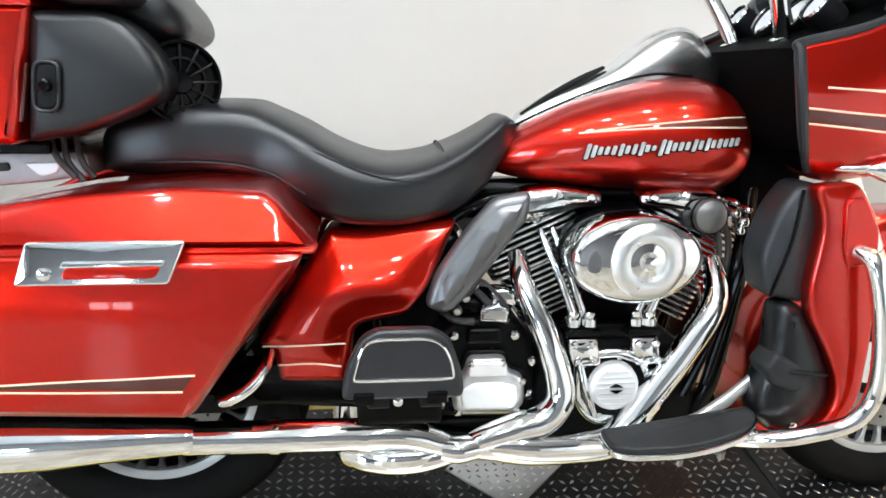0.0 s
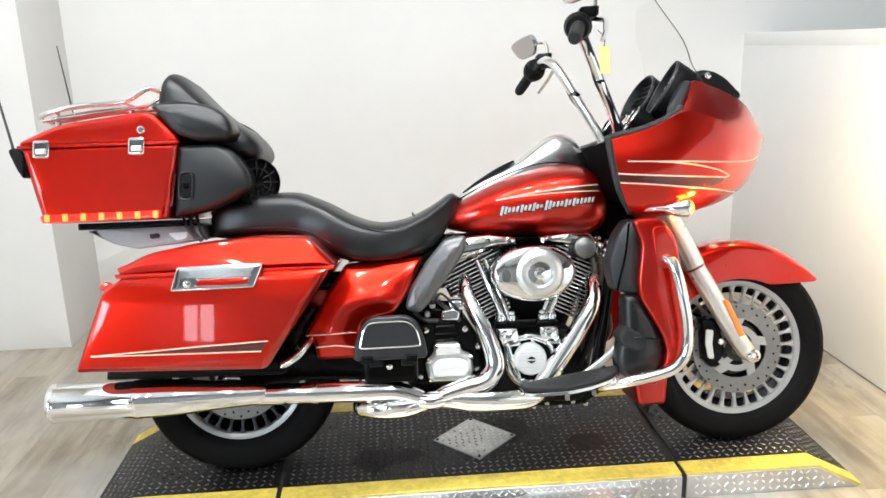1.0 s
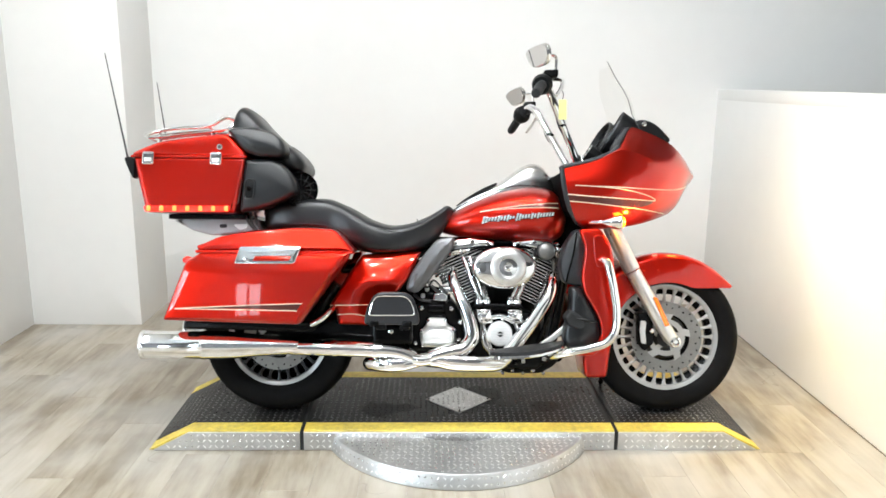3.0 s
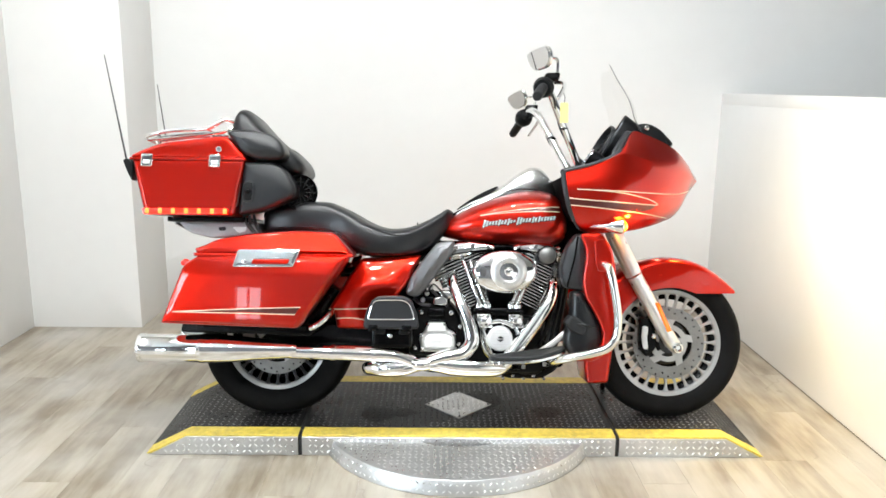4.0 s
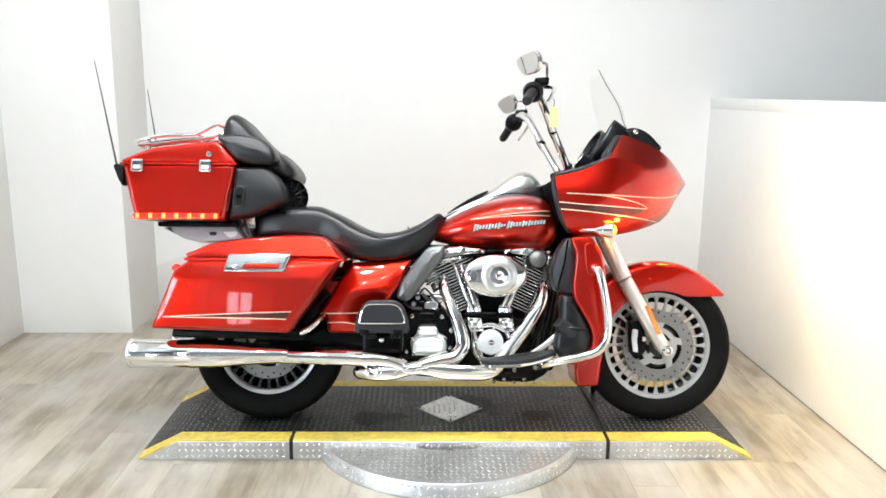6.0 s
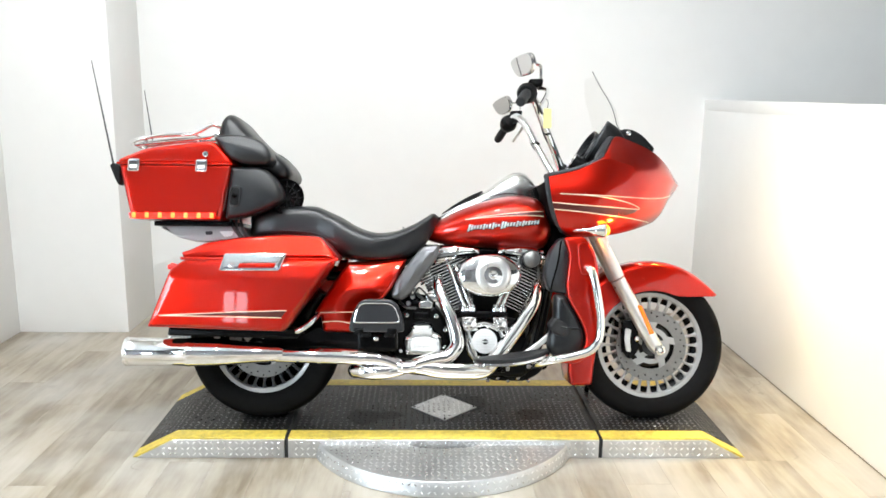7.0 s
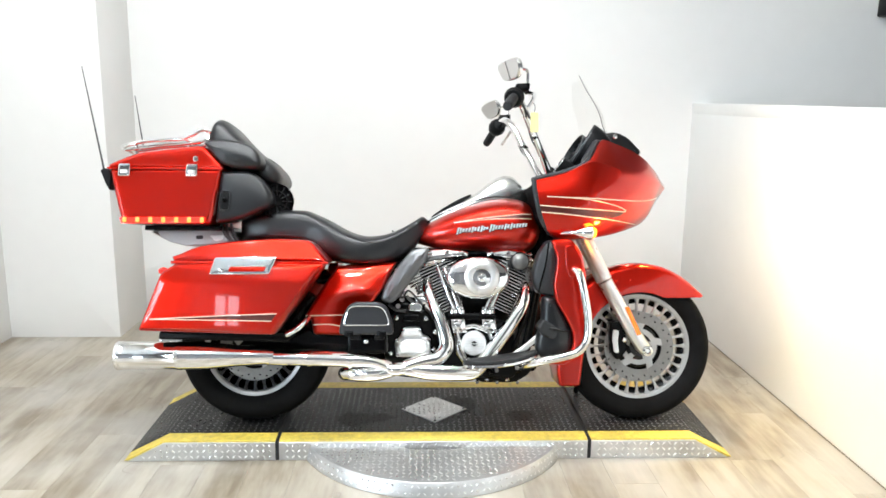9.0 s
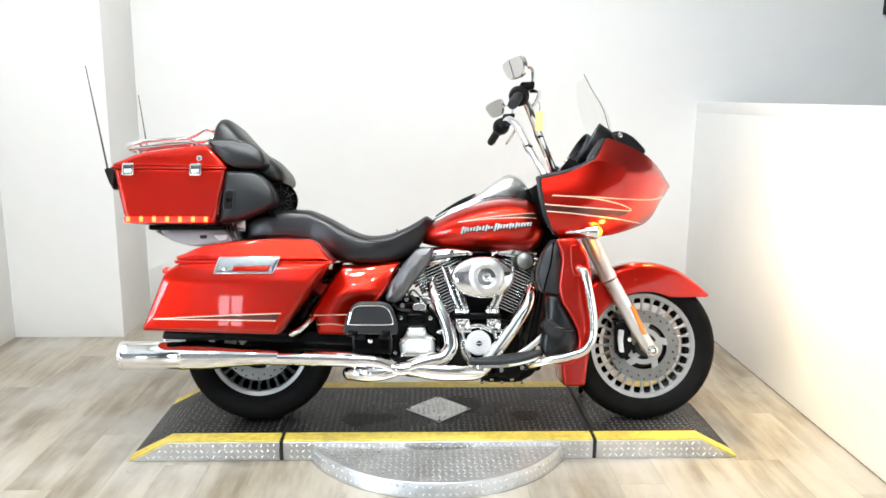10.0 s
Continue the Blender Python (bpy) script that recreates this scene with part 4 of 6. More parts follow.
for s in (-1, 1):
    part("fairing_trim", tube([(0.372, 0.302 * s, 0.792), (0.335, 0.342 * s, 0.850), (0.313, 0.358 * s, 0.925), (0.304, 0.354 * s, 0.995), (0.312, 0.346 * s, 1.010), (0.419, 0.346 * s, 1.036), (0.500, 0.341 * s, 1.068), (0.528, 0.334 * s, 1.090)], [0.006, 0.009, 0.010, 0.010, 0.009, 0.009, 0.010, 0.011], 10, 6), GREY, fairing, "charcoal fairing edge trim")
    part("trim_cheek", slab(roundpoly([(0.502, 1.070), (0.530, 1.086), (0.590, 1.176), (0.566, 1.180), (0.510, 1.098)], 0.008, 3), 0.300 * s, 0.225 * s, 0.010, 3, slope=lambda x, z, s=s: s * (0.036 - 0.75 * max(0.0, z - 1.086))), GREY, fairing, "charcoal fairing cheek")
part("inner_fairing", body([(0.330, 1.006, 0.87, 0.330), (0.36, 1.014, 0.83, 0.340), (0.42, 1.030, 0.82, 0.341), (0.49, 1.063, 0.81, 0.336), (0.53, 1.088, 0.82, 0.318), (0.578, 1.164, 0.90, 0.262), (0.62, 1.164, 1.00, 0.24)], 56, 5, 9.0), MATTE, fairing, "black inner fairing")
for s in (-1, 1):
    hood = Matrix.Translation((0.550, 0.128 * s, 1.172)) @ Matrix.Rotation(radians(6 * s), 4, "Z") @ Matrix.Rotation(radians(-60), 4, "Y")
    pod = part("speaker_pod", lathe([(0.070, -0.115), (0.086, -0.085), (0.094, -0.030), (0.097, 0.002), (0.095, 0.008), (0.090, 0.008), (0.084, -0.004), (0.080, -0.016), (0.03, -0.020), (0.012, -0.014)], 48, hood), PLASTIC, fairing, "black hooded speaker pod")
    part("pod_ring", lathe([(0.0905, 0.0075), (0.0955, 0.0080), (0.0975, 0.0025), (0.0985, 0.003), (0.0965, 0.0105), (0.0905, 0.0105)], 48, hood, closed=True), GREY, pod, "charcoal pod rim")
    for k in range(-3, 4):
        half = (0.076 ** 2 - (0.021 * k) ** 2) ** 0.5
        part("louvre", tube([(0.021 * k, -half, -0.012), (0.021 * k, half, -0.012)], 0.0035, 6, 1), GREY if k % 2 else PLASTIC, pod, m=hood)
for gx, gy, gz, gr in ((0.452, -0.155, 1.082, 0.034), (0.452, 0.155, 1.082, 0.034), (0.47, 0.05, 1.075, 0.042), (0.47, -0.05, 1.075, 0.042)):
    gm = Matrix.Translation((gx, gy, gz)) @ Matrix.Rotation(radians(-55), 4, "Y")
    dial = part("gauge", lathe([(gr * 0.9, -0.04), (gr, -0.03), (gr, 0.012), (gr * 0.9, 0.016), (gr * 0.85, 0.010)], 32, gm), PLASTIC, fairing, "round black gauge")
    part("gauge_ring", lathe([(gr * 0.86, 0.010), (gr * 0.99, 0.015), (gr * 0.93, 0.019)], 32, gm, closed=True), CHROME, dial)
    part("gauge_face", lathe([(gr * 0.86, 0.0105), (gr * 0.3, 0.0112)], 28, gm), WHITE_DIAL, dial, "pale dial face")
part("screen_base", slab(roundpoly([(0.615, 1.150), (0.622, 1.212), (0.650, 1.222), (0.684, 1.217), (0.722, 1.196), (0.778, 1.136), (0.74, 1.11)], 0.02, 4), -0.205, 0.205, 0.02, 4), PLASTIC, fairing, "smoked black screen base")
part("screen_screw", lathe([(0.010, 0), (0.010, 0.004), (0.005, 0.007)], 16, at(0.660, -0.206, 1.200)), CHROME, fairing)
rings = []
for x, z, w in curve([(0.712, 1.150, 0.22), (0.690, 1.19, 0.22), (0.668, 1.236, 0.21), (0.658, 1.284, 0.20), (0.643, 1.333, 0.18), (0.602, 1.402, 0.145), (0.562, 1.482, 0.075)], 4):
    rings.append([(x - min(0.058, 0.32 * w) * (q / 8) ** 2, w * q / 8, z) for q in range(-8, 9)])
bm = bmesh.new()
back = [[(p[0] - 0.0035, p[1], p[2] - 0.001) for p in r] for r in rings]
loft(bm, [a + b[::-1] for a, b in zip(rings, back)])
screen = part("windscreen", bm, SCREEN, fairing, "clear low windscreen")
screen.visible_shadow = False
part("screen_edge", tube([r[0] for r in rings], 0.0015, 6, 1, smooth=False), GREY, fairing, "dull screen edge")
for s in (-1, 1):
    part("headlight", lathe([(0.02, -0.02), (0.06, -0.015), (0.064, 0.0), (0.06, 0.006), (0.02, 0.012)], 32, Matrix.Translation((0.795, 0.085 * s, 0.975)) @ Matrix.Rotation(radians(90), 4, "Y") @ Matrix.Rotation(radians(0), 4, "X")), LAMP_GLOW, fairing, "lit round headlight")
# turn signals
for s in (-1, 1):
    stalk = part("turn_signal", tube([(0.40, 0.300 * s, 0.800), (0.44, 0.322 * s, 0.798), (0.470, 0.333 * s, 0.800)], [0.010, 0.008, 0.009], 12, 4), CHROME, bike, "chrome bullet turn signal, lit amber")
    part("bullet", tube([(0.462, 0.335 * s, 0.798), (0.478, 0.335 * s, 0.798), (0.502, 0.335 * s, 0.798), (0.530, 0.335 * s, 0.799), (0.538, 0.335 * s, 0.799)], [0.006, 0.014, 0.024, 0.030, 0.028], 24, 4), CHROME, stalk)
    part("lens", tube([(0.534, 0.335 * s, 0.799), (0.542, 0.335 * s, 0.799), (0.552, 0.335 * s, 0.799), (0.556, 0.335 * s, 0.799)], [0.027, 0.024, 0.015, 0.005], 24, 3), AMBER_GLOW, stalk, "lit amber lens")
    part("marker", slab(roundpoly([(0.50, 0.832), (0.525, 0.838), (0.545, 0.826), (0.52, 0.820)], 0.004, 2), 0.345 * s, 0.28 * s, 0.003), AMBER_GLOW, fairing, "lit amber side marker")
for s in (-1, 1):
    flash = bpy.data.lights.new("signal_light", "POINT")
    flash.energy, flash.color, flash.shadow_soft_size = 2.4, (1.0, 0.34, 0.03), 0.012
    fo = new("signal_light", flash)
    fo.matrix_world = bike.matrix_world @ Matrix.Translation((0.590, 0.345 * s, 0.800))
part("signal_bar", tube([(0.43, -0.26, 0.795), (0.46, -0.15, 0.775), (0.47, 0, 0.77), (0.46, 0.15, 0.775), (0.43, 0.26, 0.795)], 0.012, 12, 4), CHROME, bike)
part("steering_head", block(0.36, 0.50, -0.09, 0.09, 0.66, 0.98, 0.02), MATTE, bike, "black steering head and wiring")
# lower fairings, guards
for s in (-1, 1):
    lowf = part("lower_fairing", slab(roundpoly([(0.374, 0.770), (0.458, 0.775), (0.500, 0.715), (0.515, 0.64), (0.522, 0.47), (0.515, 0.36), (0.485, 0.310), (0.430, 0.276), (0.352, 0.278), (0.350, 0.288), (0.415, 0.291), (0.452, 0.322), (0.468, 0.361), (0.462, 0.408), (0.430, 0.471), (0.396, 0.525), (0.386, 0.579), (0.402, 0.70)], [0.02, 0.02, 0.02, 0.02, 0.03, 0.03, 0.02, 0.01, 0.004, 0.004, 0.015, 0.02, 0.02, 0.03, 0.03, 0.02, 0.03, 0.03], 4), 0.335 * s, 0.295 * s, 0.010, 4, dome=0.006), RED, bike, "glossy red lower leg fairing")
    part("lower_panel", slab(roundpoly([(0.428, 0.745), (0.464, 0.752), (0.498, 0.690), (0.503, 0.630), (0.445, 0.622), (0.434, 0.66)], 0.014, 3), 0.346 * s, 0.335 * s, 0.004), RED, lowf)
    part("vent_cover", slab(roundpoly([(0.372, 0.772), (0.421, 0.765), (0.412, 0.648), (0.408, 0.540), (0.325, 0.557), (0.308, 0.632), (0.333, 0.718)], 0.02, 4), 0.30 * s, 0.21 * s, 0.016, 4, dome=0.008), GREY, lowf, "charcoal plastic vent cover")
    part("vent_seam", tube([(0.371, 0.304 * s, 0.758), (0.358, 0.308 * s, 0.67), (0.338, 0.307 * s, 0.595), (0.332, 0.300 * s, 0.56)], 0.0035, 6, 4), BLACK, lowf)
    box = part("storage_box", slab(roundpoly([(0.345, 0.548), (0.395, 0.545), (0.434, 0.480), (0.470, 0.405), (0.474, 0.350), (0.454, 0.308), (0.412, 0.281), (0.360, 0.284), (0.320, 0.325), (0.322, 0.375), (0.345, 0.45)], 0.022, 4), 0.318 * s, 0.235 * s, 0.030, 5, dome=0.006), BOX_BLACK, lowf, "glossy black storage box")
    part("box_lip", tube([(0.345, 0.316 * s, 0.424), (0.40, 0.326 * s, 0.416), (0.452, 0.320 * s, 0.408)], [0.003, 0.005, 0.003], 8, 4), BOX_BLACK, box)
    part("rivet", lathe([(0.008, 0), (0.008, 0.003), (0.004, 0.005)], 12, at(0.395, 0.318 * s, 0.306, SIDE if s < 0 else Matrix.Rotation(radians(-90), 4, "X"))), CHROME, lowf)
    part("engine_guard", tube([(0.462, 0.33 * s, 0.652), (0.470, 0.352 * s, 0.650), (0.480, 0.370 * s, 0.632), (0.496, 0.378 * s, 0.565), (0.512, 0.378 * s, 0.46), (0.508, 0.375 * s, 0.380), (0.478, 0.37 * s, 0.335), (0.42, 0.36 * s, 0.312), (0.335, 0.34 * s, 0.292), (0.27, 0.25 * s, 0.26), (0.25, 0.12 * s, 0.24)], 0.0165, 16, 6), CHROME, bike, "chrome engine guard tube")

part("fender_tail", slab(roundpoly([(0.446, 0.300), (0.562, 0.300), (0.552, 0.235), (0.543, 0.152), (0.452, 0.150), (0.440, 0.22)], 0.014, 3), -0.100, 0.100, 0.016, 4), RED, bike, "red lower end of the front mudguard")

# fuel tank
TCOLS = [(-0.172, 0.800, 0.768, 0.030), (-0.150, 0.822, 0.756, 0.060), (-0.09, 0.855, 0.742, 0.100), (-0.02, 0.892, 0.733, 0.130), (0.07, 0.926, 0.724, 0.160), (0.16, 0.950, 0.718, 0.180), (0.24, 0.956, 0.716, 0.190), (0.305, 0.942, 0.718, 0.182), (0.345, 0.905, 0.735, 0.150), (0.366, 0.86, 0.765, 0.09)]
tank = part("fuel_tank", body(TCOLS, 40, 6, 2.35), RED, bike, "glossy candy red fuel tank")


TDENSE = np.array(curve(TCOLS, 6))


def tank_y(x, z, lift=0.0018):
    zt, zb, w = (float(np.interp(x, TDENSE[:, 0], TDENSE[:, k])) for k in (1, 2, 3))
    u = max(-0.99, min(0.99, (z - (zt + zb) / 2) / ((zt - zb) / 2)))
    return -(w * (1 - abs(u) ** 2.35) ** (1 / 2.35) + lift)


def tank_line(pts, r=0.0018):
    part("pinstripe", tube([(x, tank_y(x, z), z) for x, z in [tuple(p) for p in curve(pts, 5)]], r, 6, 1, smooth=False, flat=0.6), GOLD, tank, "gold pinstripe")


tank_line([(0.0, 0.843), (0.08, 0.857), (0.17, 0.868), (0.26, 0.877), (0.32, 0.879)])
tank_line([(0.0, 0.843), (0.08, 0.852), (0.17, 0.858), (0.26, 0.860), (0.32, 0.859)])
TBAND = [tuple(p) for p in curve([(0.06, 0.851), (0.17, 0.865), (0.26, 0.874), (0.318, 0.876), (0.318, 0.862), (0.26, 0.863), (0.17, 0.860), (0.06, 0.8505)], 3)]
part("stripe_band", slab(TBAND, tank_y(0.2, 0.865, 0.0016), tank_y(0.2, 0.865, -0.006), 0.0002, 1, slope=lambda x, z: tank_y(x, z) - tank_y(0.2, 0.865), fine=40), RED_DARK, tank, "darker red stripe band")
# badge: a row of slanted chrome strokes, each with a dark outline, plain shapes only
HEIGHTS = (0.030, 0.024, 0.016, 0.016, 0.018, 0.024, 0.016, 0.020, 0.026, 0.014, 0.010, 0.031, 0.026, 0.016, 0.017, 0.016, 0.024, 0.017, 0.024, 0.016, 0.018, 0.016, 0.017, 0.016)
for i, hgt in enumerate(HEIGHTS):
    x = 0.008 + i * 0.0122
    z = 0.809 + 0.0245 * (x - 0.008) / 0.28
    y = tank_y(x + 0.006, z)
    for g, lift, depth, mat in ((0.0014, 0.0010, 0.004, BLACK), (0.0, 0.0034, 0.003, SATIN)):
        dz = 0.0012 if g else 0.0
        outline = [(x - g, z - hgt / 2 - g - dz), (x + 0.0085 + g, z - hgt / 2 - g - dz), (x + 0.0085 + hgt * 0.28 + g, z + hgt / 2 + g - dz), (x + hgt * 0.28 - g, z + hgt / 2 + g - dz)]
        part("badge_outline" if g else "badge_stroke", slab(roundpoly(outline, 0.003, 2), y - lift, y + depth, 0.0008, 2), mat, tank)
dash = part("dash_console", body([(-0.118, 0.846, 0.80, 0.022), (-0.09, 0.878, 0.80, 0.034), (-0.03, 0.915, 0.83, 0.044), (0.05, 0.950, 0.87, 0.052), (0.10, 0.978, 0.89, 0.060), (0.150, 1.018, 0.90, 0.066), (0.195, 1.046, 0.90, 0.068), (0.235, 1.055, 0.90, 0.066), (0.270, 1.042, 0.90, 0.06), (0.300, 1.008, 0.90, 0.05), (0.322, 0.968, 0.91, 0.03)], 28, 5, 2.8), BRUSHED, tank, "chrome tank console")
part("console_insert", tube([(-0.092, -0.018, 0.872), (-0.035, -0.022, 0.908), (0.03, -0.024, 0.944), (0.078, -0.022, 0.970)], [0.004, 0.008, 0.009, 0.004], 10, 5, flat=1.4), PLASTIC, dash, "black leather console insert")
part("tank_trim", tube([(-0.150, -0.030, 0.828), (-0.05, -0.062, 0.884), (0.07, -0.076, 0.935), (0.16, -0.080, 0.957), (0.245, -0.074, 0.956)], 0.0025, 8, 5), BLACK, tank)

# seat
seat = part("seat", body([(-0.900, 0.812, 0.770, 0.07), (-0.888, 0.842, 0.762, 0.115), (-0.855, 0.870, 0.757, 0.148), (-0.78, 0.891, 0.755, 0.168), (-0.70, 0.896, 0.755, 0.172), (-0.625, 0.894, 0.742, 0.176), (-0.585, 0.880, 0.715, 0.184), (-0.53, 0.855, 0.690, 0.202), (-0.45, 0.811, 0.668, 0.213), (-0.37, 0.787, 0.662, 0.208), (-0.29, 0.795, 0.668, 0.184), (-0.22, 0.823, 0.692, 0.148), (-0.17, 0.852, 0.735, 0.115), (-0.135, 0.873, 0.785, 0.090), (-0.110, 0.862, 0.820, 0.06)], 48, 6, 4.4), VINYL, bike, "black vinyl two-up seat")
for pts in ([(-0.885, -0.118, 0.780), (-0.80, -0.165, 0.787), (-0.68, -0.1745, 0.787), (-0.59, -0.1845, 0.772), (-0.52, -0.204, 0.735)], [(-0.655, -0.160, 0.872), (-0.585, -0.176, 0.842), (-0.508, -0.198, 0.812), (-0.405, -0.206, 0.772), (-0.327, -0.194, 0.757), (-0.247, -0.160, 0.762), (-0.194, -0.125, 0.788), (-0.17, -0.11, 0.82)], [(-0.64, -0.145, 0.884), (-0.63, 0.0, 0.893), (-0.64, 0.145, 0.884)], [(-0.255, -0.15, 0.795), (-0.262, 0.0, 0.815), (-0.255, 0.15, 0.795)]):
    part("seam", tube(pts, 0.0022, 6, 6), PIPING, seat)

# side covers, rear fender and frame
for s in (-1, 1):
    part("side_cover", slab(roundpoly([(-0.480, 0.664), (-0.238, 0.678), (-0.292, 0.565), (-0.336, 0.508), (-0.432, 0.490), (-0.446, 0.378), (-0.574, 0.381), (-0.584, 0.448), (-0.610, 0.456), (-0.530, 0.59)], [0.01, 0.008, 0.03, 0.02, 0.02, 0.015, 0.015, 0.012, 0.008, 0.02], 4), 0.228 * s, 0.10 * s, 0.024, 5, dome=0.014, slope=lambda x, z, s=s: -0.42 * s * max(0.0, z - 0.555), reach=0.07, fine=24), RED, bike, "glossy red side cover")
    part("pinstripe", tube([(-0.600, 0.240 * s, 0.461), (-0.54, 0.2445 * s, 0.462), (-0.45, 0.2425 * s, 0.464)], 0.0018, 6, 5), GOLD, bike)
    part("pinstripe", tube([(-0.572, 0.240 * s, 0.424), (-0.51, 0.2445 * s, 0.427), (-0.458, 0.2405 * s, 0.419)], 0.0018, 6, 5), GOLD, bike)
    part("deflector", slab(roundpoly([(-0.303, 0.521), (-0.284, 0.585), (-0.225, 0.672), (-0.175, 0.730), (-0.105, 0.742), (-0.110, 0.692), (-0.165, 0.614), (-0.224, 0.538), (-0.257, 0.507)], 0.018, 4), 0.222 * s, 0.18 * s, 0.018, 5, dome=0.012), CHARCOAL_PAINT, bike, "charcoal mid-frame air deflector")
    part("frame_tube", tube([(-0.60, 0.13 * s, 0.60), (-0.35, 0.13 * s, 0.62), (-0.16, 0.06 * s, 0.70), (0.25, 0.05 * s, 0.72)], 0.018, 12, 4), BLACK, bike)
    part("frame_tube", tube([(0.400, 0.065 * s, 0.75), (0.352, 0.135 * s, 0.56), (0.322, 0.145 * s, 0.40), (0.292, 0.145 * s, 0.29), (0.22, 0.13 * s, 0.215), (-0.20, 0.13 * s, 0.215), (-0.36, 0.14 * s, 0.30), (-0.40, 0.14 * s, 0.55)], 0.018, 12, 5), BLACK, bike)
    part("swingarm", slab(roundpoly([(-0.32, 0.29), (-0.32, 0.37), (-0.60, 0.40), (-0.86, 0.36), (-0.90, 0.32), (-0.86, 0.28), (-0.6, 0.31)], 0.02, 3), 0.16 * s, 0.11 * s, 0.01), BLACK, bike)
    part("shock", tube([(-0.72, 0.15 * s, 0.36), (-0.58, 0.17 * s, 0.54)], 0.028, 16, 4), BLACK, bike)
    part("axle_cover", lathe([(0.01, -0.03), (0.028, -0.02), (0.028, 0.01), (0.018, 0.016)], 24, at(RX, 0.165 * s, RZ, SIDE if s < 0 else Matrix.Rotation(radians(-90), 4, "X"))), CHROME, bike)
part("rear_fender", shell([(-1.22, 0.46, 0.42, 0.088), (-1.19, 0.56, 0.42, 0.092), (-1.10, 0.66, 0.45, 0.095), (-0.95, 0.72, 0.50, 0.097), (-0.80, 0.73, 0.54, 0.097), (-0.65, 0.71, 0.52, 0.097), (-0.55, 0.66, 0.48, 0.095)]), RED, bike, "glossy red rear mudguard")
part("backbone", block(-0.45, 0.40, -0.05, 0.05, 0.66, 0.74, 0.02), BLACK, bike)
part("battery_box", block(-0.42, -0.22, -0.10, 0.10, 0.40, 0.64, 0.02), BLACK, bike)

for s in (-1, 1):
    part("bag_rail", slab(roundpoly([(-1.165, 0.372), (-0.66, 0.362), (-0.62, 0.402), (-1.16, 0.405)], 0.008, 2), 0.31 * s, 0.12 * s, 0.006, 2), BLACK, bike, "black saddlebag support rail")

